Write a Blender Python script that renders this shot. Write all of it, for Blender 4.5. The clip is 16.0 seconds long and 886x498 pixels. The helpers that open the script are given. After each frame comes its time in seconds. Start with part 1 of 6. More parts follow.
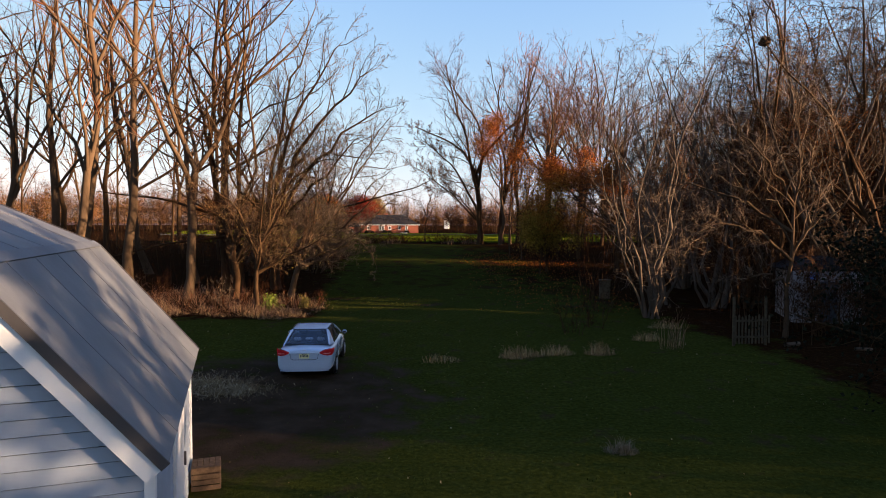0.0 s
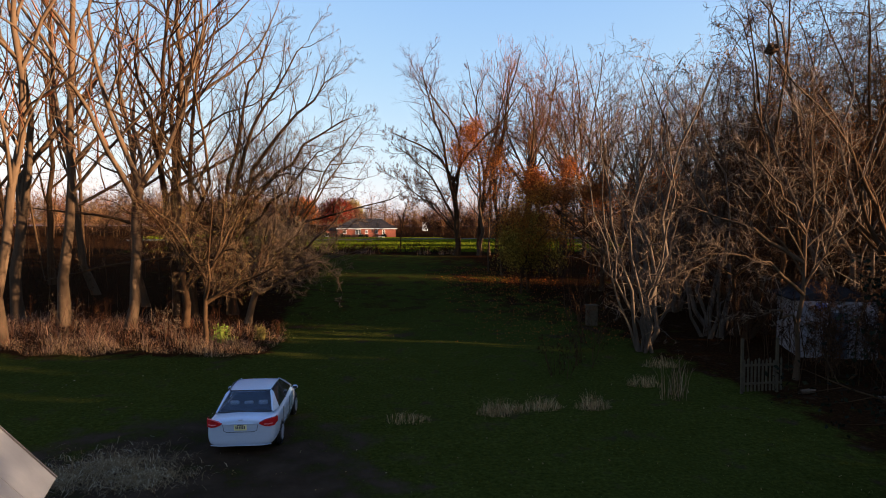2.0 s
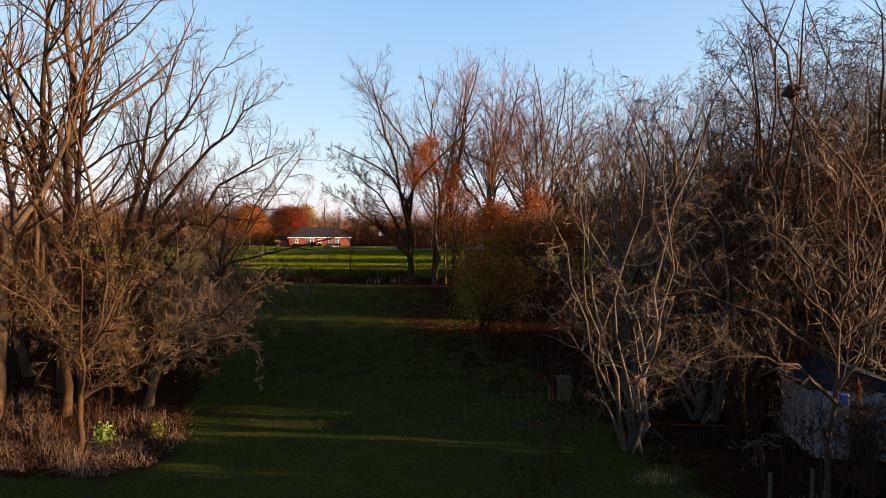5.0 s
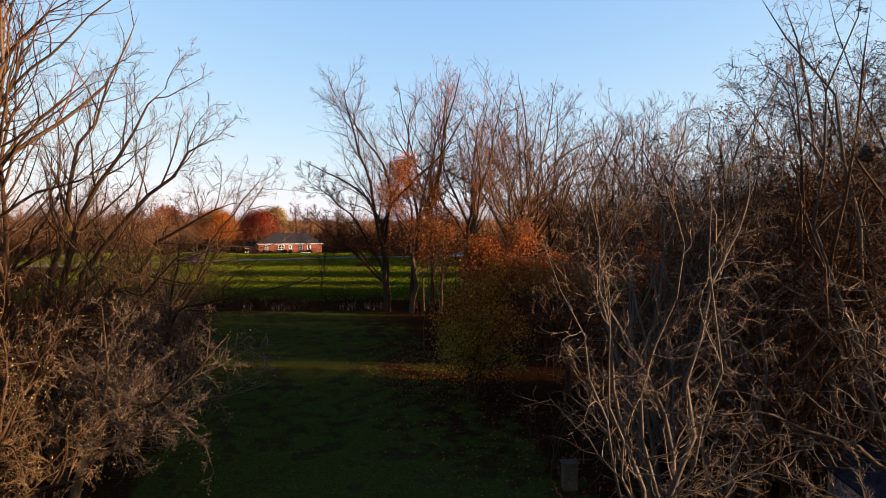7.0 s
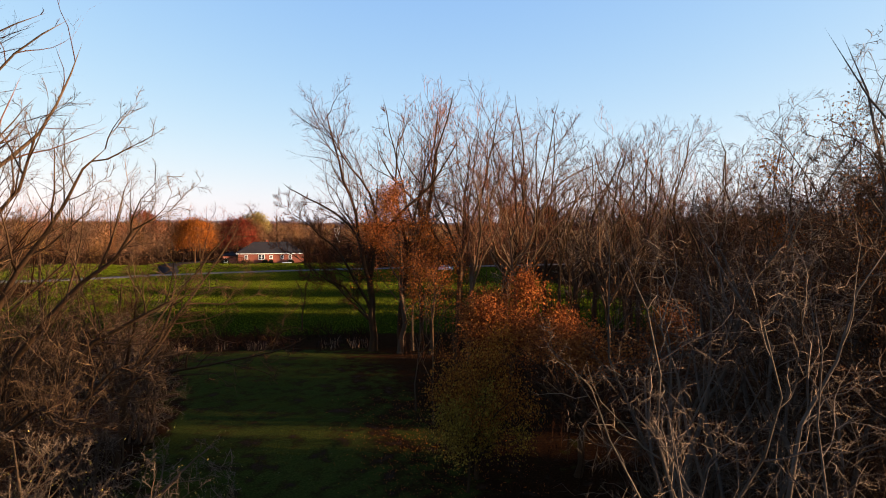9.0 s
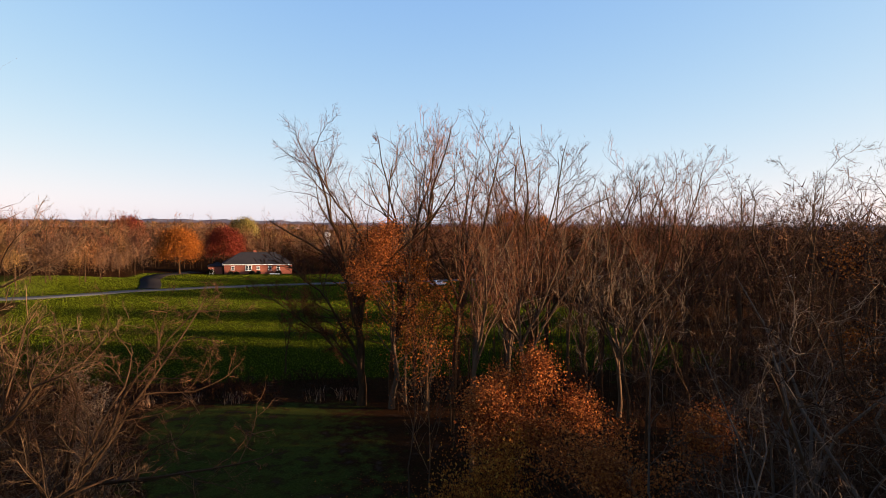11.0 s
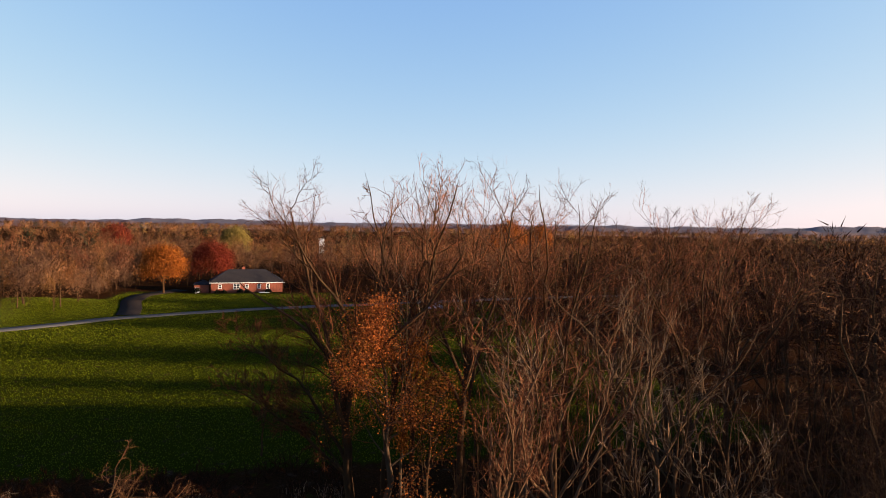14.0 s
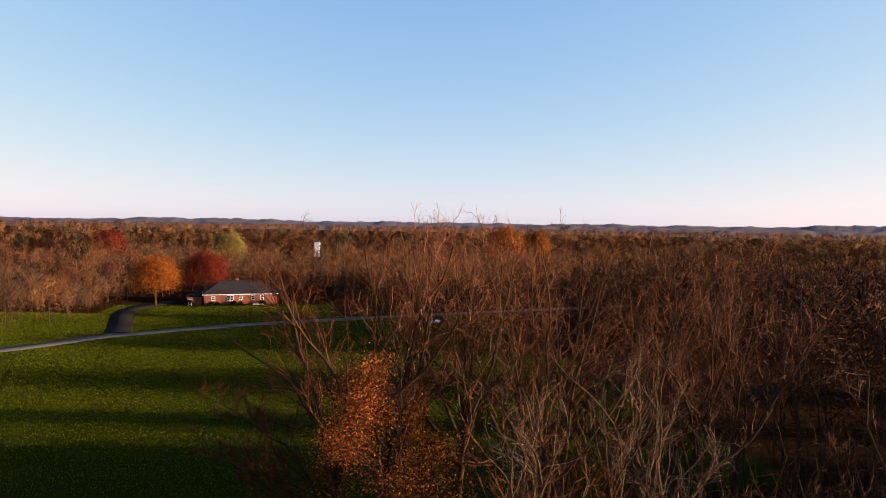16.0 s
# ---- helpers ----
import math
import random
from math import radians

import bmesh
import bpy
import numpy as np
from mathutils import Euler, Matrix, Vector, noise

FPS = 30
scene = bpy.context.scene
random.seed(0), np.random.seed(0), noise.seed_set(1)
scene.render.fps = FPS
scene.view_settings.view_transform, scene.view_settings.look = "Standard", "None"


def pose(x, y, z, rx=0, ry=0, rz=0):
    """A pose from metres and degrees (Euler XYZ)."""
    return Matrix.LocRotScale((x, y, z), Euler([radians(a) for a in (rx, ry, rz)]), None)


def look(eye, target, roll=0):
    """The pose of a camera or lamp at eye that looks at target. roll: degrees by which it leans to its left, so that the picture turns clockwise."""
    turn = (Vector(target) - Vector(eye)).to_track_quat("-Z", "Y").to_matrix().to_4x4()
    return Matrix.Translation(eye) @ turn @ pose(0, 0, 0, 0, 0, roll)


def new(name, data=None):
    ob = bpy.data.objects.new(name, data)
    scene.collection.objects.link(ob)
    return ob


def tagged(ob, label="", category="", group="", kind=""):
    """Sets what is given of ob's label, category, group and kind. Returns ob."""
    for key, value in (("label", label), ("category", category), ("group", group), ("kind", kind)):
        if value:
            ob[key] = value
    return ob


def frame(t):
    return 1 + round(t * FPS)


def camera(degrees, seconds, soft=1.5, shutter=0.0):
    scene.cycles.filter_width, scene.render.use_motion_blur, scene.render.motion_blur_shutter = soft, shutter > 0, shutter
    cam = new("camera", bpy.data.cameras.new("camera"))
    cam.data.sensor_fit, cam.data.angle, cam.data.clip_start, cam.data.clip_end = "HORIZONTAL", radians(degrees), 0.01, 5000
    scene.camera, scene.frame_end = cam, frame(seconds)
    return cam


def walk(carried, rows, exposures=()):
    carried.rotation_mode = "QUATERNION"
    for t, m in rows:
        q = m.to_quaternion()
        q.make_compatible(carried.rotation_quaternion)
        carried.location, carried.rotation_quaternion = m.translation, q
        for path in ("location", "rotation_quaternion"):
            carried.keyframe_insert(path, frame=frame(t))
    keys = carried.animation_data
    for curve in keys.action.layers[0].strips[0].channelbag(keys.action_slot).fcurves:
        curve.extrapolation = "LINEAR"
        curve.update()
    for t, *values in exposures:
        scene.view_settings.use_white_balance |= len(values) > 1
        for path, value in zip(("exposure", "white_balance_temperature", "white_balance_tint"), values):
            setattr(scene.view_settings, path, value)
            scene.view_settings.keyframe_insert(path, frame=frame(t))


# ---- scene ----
cam = camera(70.9, 16.0, 1.0)
METRES, EYE, TILT, LEAN, TURN = 42.0, 4.85, -2.2, 0.0, 0.0
ROWS = [
    (0.0, 0.0, 0.0, 0.0, -0.0, 0.0, 0.0),
    (0.5, 0.0012, 0.0183, 0.0066, -0.3, 0.0, -0.02),
    (1.0, 0.0028, 0.0376, 0.0135, -0.77, 0.04, 0.01),
    (1.5, 0.005, 0.0576, 0.0211, -1.34, 0.05, 0.02),
    (2.0, 0.0077, 0.0777, 0.0288, -1.96, 0.08, 0.05),
    (2.5, 0.0106, 0.0981, 0.0369, -2.63, 0.1, 0.05),
    (3.0, 0.0135, 0.1188, 0.0463, -3.32, 0.12, 0.02),
    (3.5, 0.0179, 0.1401, 0.0576, -3.93, 0.15, 0.06),
    (4.0, 0.0227, 0.1622, 0.0701, -4.54, 0.2, 0.11),
    (6.5, 0.0262, 0.2916, 0.1451, -7.8, 0.06, 0.23),
    (7.0, 0.0252, 0.3175, 0.1618, -8.32, 0.04, 0.25),
    (7.5, 0.0241, 0.3432, 0.18, -8.79, 0.06, 0.23),
    (8.0, 0.0232, 0.369, 0.1985, -9.19, 0.05, 0.23),
    (8.5, 0.0231, 0.3959, 0.2168, -9.58, 0.1, 0.14),
    (9.0, 0.0236, 0.4242, 0.2365, -9.89, 0.12, 0.06),
    (9.5, 0.0247, 0.4543, 0.258, -10.18, 0.08, 0.11),
    (12.0, 0.0391, 0.6035, 0.3728, -11.02, 0.2, -0.6),
    (12.5, 0.0426, 0.6392, 0.3947, -11.1, 0.2, -0.59),
    (13.0, 0.0474, 0.6761, 0.4169, -11.13, 0.19, -0.52),
    (13.5, 0.0518, 0.7114, 0.4398, -11.13, 0.14, -0.5),
    (14.0, 0.057, 0.7467, 0.4618, -11.12, 0.12, -0.57),
    (14.5, 0.0612, 0.7754, 0.4852, -11.12, 0.08, -0.55),
    (15.0, 0.0643, 0.7954, 0.5088, -11.11, 0.08, -0.55),
    (15.5, 0.0658, 0.8012, 0.5316, -11.24, -0.01, -0.54),
    (16.0, 0.0669, 0.8029, 0.5545, -11.44, -0.04, -0.56),
]
walk(cam, [(t, pose(0, 0, EYE, TILT, LEAN, TURN) @ pose(METRES * x, METRES * y, METRES * z, 90 + pitch, roll, yaw)) for t, x, y, z, yaw, pitch, roll in ROWS], [(0.0, 2.58, 6850, 21), (3.5, 2.56, 6760, 20), (6.5, 2.54, 6680, 19), (9.5, 2.48, 6640, 19), (12.5, 2.32, 6500, 20), (16.0, 2.30, 6500, 20)])

# ---- light ----
SUN_EL, SUN_AZ = 8.3, 103.0          # degrees; azimuth clockwise from +y
world = bpy.data.worlds.new("world")
scene.world = world
world.use_nodes = True
wn = world.node_tree
sky = wn.nodes.new("ShaderNodeTexSky")
sky.sky_type = "NISHITA"
sky.sun_disc = False
sky.sun_elevation, sky.sun_rotation = radians(SUN_EL), radians(SUN_AZ)
sky.air_density, sky.dust_density, sky.ozone_density = 0.75, 0.5, 1.4
soft_sky = wn.nodes.new("ShaderNodeHueSaturation")
soft_sky.inputs["Saturation"].default_value = 0.96
wn.links.new(sky.outputs[0], soft_sky.inputs["Color"])
# clear air that pales gently from blue overhead to a rosy white horizon
split, joint = wn.nodes.new("ShaderNodeSeparateColor"), wn.nodes.new("ShaderNodeCombineColor")
wn.links.new(soft_sky.outputs[0], split.inputs[0])
for k, (top, knee) in enumerate(((10.2, 7.2), (5.4, 2.3), (3.85, 0.42))):
    add, div, mul = (wn.nodes.new("ShaderNodeMath") for _ in range(3))
    add.operation, div.operation, mul.operation = "ADD", "DIVIDE", "MULTIPLY"
    add.inputs[1].default_value, mul.inputs[1].default_value = knee, top
    wn.links.new(split.outputs[k], add.inputs[0])
    wn.links.new(split.outputs[k], div.inputs[0])
    wn.links.new(add.outputs[0], div.inputs[1])
    wn.links.new(div.outputs[0], mul.inputs[0])
    wn.links.new(mul.outputs[0], joint.inputs[k])
wn.links.new(joint.outputs[0], wn.nodes["Background"].inputs[0])
wn.nodes["Background"].inputs[1].default_value = 0.050
sun = new("sun", bpy.data.lights.new("sun", "SUN"))
sun.data.energy, sun.data.angle, sun.data.color = 5.0, radians(0.6), (1.0, 0.76, 0.48)
to_sun = Vector((math.sin(radians(SUN_AZ)) * math.cos(radians(SUN_EL)), math.cos(radians(SUN_AZ)) * math.cos(radians(SUN_EL)), math.sin(radians(SUN_EL))))
sun.matrix_world = look(to_sun * 100, (0, 0, 0))

# ---- materials ----
def material(name, rough=0.9, metal=0.0):
    m = bpy.data.materials.new(name)
    m.use_nodes = True
    b = m.node_tree.nodes["Principled BSDF"]
    b.inputs["Roughness"].default_value, b.inputs["Metallic"].default_value = rough, metal
    b.inputs["Specular IOR Level"].default_value = 0.03 if rough > 0.8 else 0.3
    return m, m.node_tree, b


def node(t, kind, **kw):
    n = t.nodes.new(kind)
    for k, v in kw.items():
        n.inputs[k.replace("_", " ")].default_value = v
    return n


def coords(t, stretch=(1, 1, 1)):
    c = t.nodes.new("ShaderNodeTexCoord")
    mp = t.nodes.new("ShaderNodeMapping")
    mp.inputs["Scale"].default_value = stretch
    t.links.new(c.outputs["Object"], mp.inputs[0])
    return mp.outputs[0]


def noise_at(t, vec, scale, detail=4.0, rough=0.6):
    n = node(t, "ShaderNodeTexNoise", Scale=scale, Detail=detail, Roughness=rough)
    t.links.new(vec, n.inputs["Vector"])
    return n.outputs["Fac"]


def ramp(t, fac, stops):
    r = t.nodes.new("ShaderNodeValToRGB")
    e = r.color_ramp.elements
    while len(e) < len(stops):
        e.new(0.5)
    for el, (p, c) in zip(e, stops):
        el.position, el.color = p, (*c, 1)
    t.links.new(fac, r.inputs[0])
    return r.outputs[0]


def mixed(t, fac, a, b, kind="MIX"):
    x = t.nodes.new("ShaderNodeMix")
    x.data_type, x.blend_type = "RGBA", kind
    for sock, v in ((x.inputs[0], fac), (x.inputs[6], a), (x.inputs[7], b)):
        if isinstance(v, (int, float)):
            sock.default_value = v
        elif isinstance(v, tuple):
            sock.default_value = (*v, 1)
        else:
            t.links.new(v, sock)
    return x.outputs[2]


def bumped(t, b, height, strength, dist):
    n = node(t, "ShaderNodeBump", Strength=strength, Distance=dist)
    t.links.new(height, n.inputs["Height"])
    t.links.new(n.outputs[0], b.inputs["Normal"])


def bark(name, dark, light, scale=6.0):
    m, t, b = material(name, 0.95)
    v = coords(t, (1, 1, 0.18))
    n = noise_at(t, v, scale, 6, 0.7)
    w = noise_at(t, coords(t), 0.6, 3)
    c = ramp(t, n, [(0.3, dark), (0.7, light)])
    c = mixed(t, w, c, tuple(x * 1.25 for x in light), "MIX")
    rnd = t.nodes.new("ShaderNodeObjectInfo").outputs["Random"]
    c = mixed(t, 0.35, c, ramp(t, rnd, [(0, (0.55, 0.5, 0.48)), (1, (1, 1, 1))]), "MULTIPLY")
    t.links.new(c, b.inputs["Base Color"])
    bumped(t, b, n, 0.8, 0.02)
    return m


def twig_mat(name, a, b_col):
    m, t, b = material(name, 0.85)
    g = t.nodes.new("ShaderNodeNewGeometry").outputs["Random Per Island"]
    c = ramp(t, g, [(0.0, a), (0.7, tuple(p + (q - p) * 0.5 for p, q in zip(a, b_col))), (1.0, b_col)])
    tree = t.nodes.new("ShaderNodeObjectInfo").outputs["Random"]
    t.links.new(mixed(t, 1.0, c, ramp(t, tree, [(0.0, (0.55, 0.5, 0.46)), (0.5, (0.85, 0.82, 0.8)), (1.0, (1.25, 1.2, 1.15))]), "MULTIPLY"), b.inputs["Base Color"])
    return m


def leaf_mat(name, stops):
    m, t, b = material(name, 0.9)
    g = t.nodes.new("ShaderNodeNewGeometry").outputs["Random Per Island"]
    t.links.new(ramp(t, g, stops), b.inputs["Base Color"])
    b.inputs["Subsurface Weight"].default_value = 0.0
    b.inputs["Transmission Weight"].default_value = 0.0
    return m


def painted(name, colour, rough=0.5, metal=0.0, var=0.12, scale=3.0, bump=0.0):
    m, t, b = material(name, rough, metal)
    v = coords(t)
    n = noise_at(t, v, scale, 5)
    c = ramp(t, n, [(0.3, tuple(x * (1 - var) for x in colour)), (0.7, tuple(min(1, x * (1 + var)) for x in colour))])
    t.links.new(c, b.inputs["Base Color"])
    if bump:
        bumped(t, b, noise_at(t, v, scale * 8, 5), bump, 0.01)
    return m


# bark and twigs: dark sets hold shade in their colour, pale sets hold sun
BARK_GREY = bark("bark_grey", (0.016, 0.010, 0.006), (0.072, 0.045, 0.027))
BARK_TAN = bark("bark_tan", (0.026, 0.015, 0.009), (0.080, 0.046, 0.025))
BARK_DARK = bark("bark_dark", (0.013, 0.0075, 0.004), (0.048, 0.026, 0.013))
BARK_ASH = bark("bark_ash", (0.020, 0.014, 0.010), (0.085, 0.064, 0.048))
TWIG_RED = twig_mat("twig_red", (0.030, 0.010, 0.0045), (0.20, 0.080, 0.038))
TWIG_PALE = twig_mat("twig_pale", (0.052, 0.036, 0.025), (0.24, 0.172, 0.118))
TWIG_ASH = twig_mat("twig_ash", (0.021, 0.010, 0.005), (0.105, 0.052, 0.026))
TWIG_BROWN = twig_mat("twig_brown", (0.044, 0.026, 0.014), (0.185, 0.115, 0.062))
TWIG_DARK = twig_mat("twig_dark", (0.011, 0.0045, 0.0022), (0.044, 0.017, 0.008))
LEAF_ORANGE = leaf_mat("leaf_orange", [(0, (0.075, 0.022, 0.006)), (0.6, (0.18, 0.050, 0.008)), (1, (0.28, 0.088, 0.012))])
LEAF_COPPER = leaf_mat("leaf_copper", [(0, (0.085, 0.024, 0.006)), (0.6, (0.18, 0.052, 0.009)), (1, (0.26, 0.088, 0.014))])
LEAF_RUST = leaf_mat("leaf_rust", [(0, (0.10, 0.026, 0.008)), (0.6, (0.24, 0.064, 0.014)), (1, (0.36, 0.12, 0.025))])
LEAF_AMBER = leaf_mat("leaf_amber", [(0, (0.09, 0.026, 0.007)), (0.4, (0.22, 0.064, 0.010)), (0.75, (0.31, 0.105, 0.014)), (1, (0.38, 0.18, 0.025))])
LEAF_RED = leaf_mat("leaf_red", [(0, (0.045, 0.008, 0.006)), (0.6, (0.095, 0.014, 0.008)), (1, (0.15, 0.03, 0.012))])
LEAF_OCHRE = leaf_mat("leaf_ochre", [(0, (0.08, 0.042, 0.007)), (0.6, (0.20, 0.112, 0.014)), (1, (0.32, 0.20, 0.03))])
LEAF_OLIVE = leaf_mat("leaf_olive", [(0, (0.07, 0.055, 0.015)), (0.6, (0.14, 0.11, 0.03)), (1, (0.24, 0.17, 0.04))])
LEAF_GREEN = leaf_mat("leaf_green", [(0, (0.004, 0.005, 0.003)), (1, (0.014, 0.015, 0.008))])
DRY_GRASS = leaf_mat("dry_grass", [(0, (0.16, 0.085, 0.040)), (0.6, (0.33, 0.19, 0.09)), (1, (0.50, 0.34, 0.17))])
BRUSH_MAT = leaf_mat("brush_stems", [(0, (0.07, 0.034, 0.022)), (0.6, (0.18, 0.095, 0.055)), (1, (0.34, 0.21, 0.12))])
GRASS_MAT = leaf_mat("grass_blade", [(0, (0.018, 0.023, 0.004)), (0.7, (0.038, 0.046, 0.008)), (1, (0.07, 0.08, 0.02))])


def ground_material():
    """Mown grass, leaf litter and bare earth, by the two masks that the sheet carries."""
    m, t, b = material("ground", 1.0)
    b.inputs["Specular IOR Level"].default_value = 0.0
    v = coords(t)
    fine, mid, big = noise_at(t, v, 9.0, 6, 0.7), noise_at(t, v, 0.9, 5), noise_at(t, v, 0.12, 4)
    grass = ramp(t, fine, [(0.3, (0.017, 0.020, 0.004)), (0.55, (0.037, 0.040, 0.009)), (0.8, (0.068, 0.069, 0.016))])
    grass = mixed(t, 0.5, grass, ramp(t, big, [(0.3, (0.65, 0.7, 0.5)), (0.7, (1.0, 1.0, 0.8))]), "MULTIPLY")
    grass = mixed(t, 0.5, grass, ramp(t, mid, [(0.3, (0.6, 0.6, 0.5)), (0.7, (1.0, 1.0, 1.0))]), "MULTIPLY")
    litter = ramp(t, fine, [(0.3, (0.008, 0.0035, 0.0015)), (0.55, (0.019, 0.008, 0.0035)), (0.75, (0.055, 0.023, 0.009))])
    earth = ramp(t, mid, [(0.3, (0.017, 0.011, 0.007)), (0.7, (0.044, 0.028, 0.018))])
    la = t.nodes.new("ShaderNodeAttribute")
    la.attribute_name = "litter"
    ea = t.nodes.new("ShaderNodeAttribute")
    ea.attribute_name = "earth"

    def edge(a, n, soft):
        s = t.nodes.new("ShaderNodeMath")
        s.operation = "ADD"
        t.links.new(a, s.inputs[0])
        q = node(t, "ShaderNodeMapRange")
        q.inputs[1].default_value, q.inputs[2].default_value, q.inputs[3].default_value, q.inputs[4].default_value = 0.3, 0.7, -0.5, 0.5
        t.links.new(n, q.inputs[0])
        t.links.new(q.outputs[0], s.inputs[1])
        o = node(t, "ShaderNodeMapRange")
        o.inputs[1].default_value, o.inputs[2].default_value = 0.5 - soft, 0.5 + soft
        t.links.new(s.outputs[0], o.inputs[0])
        return o.outputs[0]
    wa = t.nodes.new("ShaderNodeAttribute")
    wa.attribute_name = "lawn"
    # lawn ground kept dark so its shade reads between the bright tufts
    mown = ramp(t, fine, [(0.3, (0.010, 0.013, 0.0015)), (0.7, (0.022, 0.024, 0.002))])
    mown = mixed(t, 0.45, mown, ramp(t, big, [(0.3, (0.55, 0.7, 0.5)), (0.7, (1.0, 1.0, 0.9))]), "MULTIPLY")
    grass = mixed(t, wa.outputs["Fac"], grass, mown)
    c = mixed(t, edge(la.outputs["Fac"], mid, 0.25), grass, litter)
    c = mixed(t, edge(ea.outputs["Fac"], mid, 0.3), c, earth)
    t.links.new(c, b.inputs["Base Color"])
    bumped(t, b, fine, 0.7, 0.05)
    return m


GROUND_MAT = ground_material()
ROAD_MAT = painted("asphalt", (0.055, 0.053, 0.052), 0.9, var=0.25, scale=2.0, bump=0.3)
DRIVE_MAT = painted("dark_asphalt", (0.014, 0.011, 0.010), 0.95, var=0.25, scale=2.0, bump=0.3)
PALE_SEED = leaf_mat("pale_seed", [(0, (0.09, 0.065, 0.042)), (1, (0.20, 0.155, 0.105))])
PALE_LEAF = leaf_mat("pale_leaf", [(0, (0.09, 0.055, 0.026)), (0.8, (0.19, 0.13, 0.065)), (1, (0.38, 0.31, 0.21))])
LEAF_DARK = leaf_mat("leaf_dark", [(0, (0.02, 0.012, 0.008)), (1, (0.06, 0.035, 0.02))])
GREY_WOOD = painted("grey_wood", (0.060, 0.045, 0.028), 0.95, var=0.3, scale=6.0, bump=0.4)
GREY_BOARD = painted("grey_board", (0.22, 0.20, 0.20), 0.9, var=0.25, scale=2.5, bump=0.3)
BLUE_TARP = painted("blue_tarp", (0.06, 0.12, 0.32), 0.6)
# sunlight on the lawn is partly put into this brighter blade colour
LIT_LAWN_MAT = leaf_mat("lit_lawn_blade", [(0, (0.056, 0.074, 0.004)), (0.7, (0.080, 0.098, 0.005)), (1, (0.104, 0.118, 0.008))])
LEAF_LIME = leaf_mat("leaf_lime", [(0, (0.06, 0.09, 0.012)), (1, (0.17, 0.20, 0.035))])

# ---- mesh tools ----
def smooth(a, b, x):
    x = np.clip((np.asarray(x, float) - a) / (b - a), 0, 1)
    return x * x * (3 - 2 * x)


def gz(x, y):
    """The ground's height: a low rise across the meadow, level lawn beyond, a bank on the far west side."""
    x, y = np.asarray(x, float), np.asarray(y, float)
    z = 2.5 * smooth(24, 76, y) - 0.6 * smooth(78, 130, y)
    z = z + 1.2 * smooth(-30, -75, x) * smooth(120, 190, y)
    z = z + 0.06 * np.sin(x * 0.31 + 1) * np.sin(y * 0.23) * smooth(4, 12, np.hypot(x, y))
    return z + 2.0 * smooth(350, 1500, np.hypot(x, y))


def tri_mesh(name, verts, tris, mats, slot=None, soft=True):
    me = bpy.data.meshes.new(name)
    n, m = len(verts), len(tris)
    me.vertices.add(n)
    me.vertices.foreach_set("co", np.asarray(verts, np.float32).ravel())
    me.loops.add(m * 3)
    me.loops.foreach_set("vertex_index", np.asarray(tris, np.int32).ravel())
    me.polygons.add(m)
    me.polygons.foreach_set("loop_start", np.arange(0, m * 3, 3, dtype=np.int32))
    if soft:
        me.polygons.foreach_set("use_smooth", np.ones(m, bool))
    for mt in mats:
        me.materials.append(mt)
    if slot is not None:
        me.polygons.foreach_set("material_index", np.asarray(slot, np.int32))
    me.update(calc_edges=True)
    return me


def round_shading(me, tris, verts, out):
    """Loose leaf pieces take the light by the form of the clump they make: out points away from its middle."""
    a, b, c = verts[tris[:, 0]], verts[tris[:, 1]], verts[tris[:, 2]]
    flip = (np.cross(b - a, c - a) * out[tris[:, 0]]).sum(1) < 0
    t = tris.copy()
    t[flip, 1], t[flip, 2] = tris[flip, 2], tris[flip, 1]
    me.loops.foreach_set("vertex_index", t.astype(np.int32).ravel())
    me.update(calc_edges=True)
    me.normals_split_custom_set_from_vertices(out.astype(np.float32))


def tubes(P, R, k):
    """Tapered tubes along many polylines P (N, n, 3) with radii R (N, n) and k sides; each ends in a point."""
    N, n, _ = P.shape
    T = np.empty_like(P)
    T[:, 1:-1] = P[:, 2:] - P[:, :-2]
    T[:, 0], T[:, -1] = P[:, 1] - P[:, 0], P[:, -1] - P[:, -2]
    T /= np.linalg.norm(T, axis=2, keepdims=True) + 1e-9
    ref = np.where(np.abs(T[:, :1, 2:3]) > 0.85, np.array([1.0, 0.2, 0]), np.array([0.1, 0, 1.0]))
    U = np.cross(T, np.broadcast_to(ref, T.shape))
    U /= np.linalg.norm(U, axis=2, keepdims=True) + 1e-9
    V = np.cross(T, U)
    a = np.arange(k) * 2 * np.pi / k
    ring = P[:, :-1, None] + R[:, :-1, None, None] * (U[:, :-1, None] * np.cos(a)[:, None] + V[:, :-1, None] * np.sin(a)[:, None])
    per = (n - 1) * k + 1
    verts = np.concatenate([ring.reshape(N, (n - 1) * k, 3), P[:, -1:]], axis=1).reshape(-1, 3)
    f = []
    for j in range(n - 2):
        for i in range(k):
            p, q = j * k + i, j * k + (i + 1) % k
            f += [(p, q, q + k), (p, q + k, p + k)]
    tip = (n - 1) * k
    f += [((n - 2) * k + i, (n - 2) * k + (i + 1) % k, tip) for i in range(k)]
    tris = (np.array(f)[None] + (np.arange(N) * per)[:, None, None]).reshape(-1, 3)
    return verts, tris


def slivers(rng, P, w):
    """Far fine twigs: one thin triangle from foot to tip for each two-point line."""
    N = len(P)
    d = P[:, 1] - P[:, 0]
    s = unit(np.cross(d, rng.normal(size=(N, 3)))) * w
    v = np.stack([P[:, 0] - s, P[:, 0] + s, P[:, 1]], 1).reshape(-1, 3)
    return v, np.arange(N * 3).reshape(-1, 3)


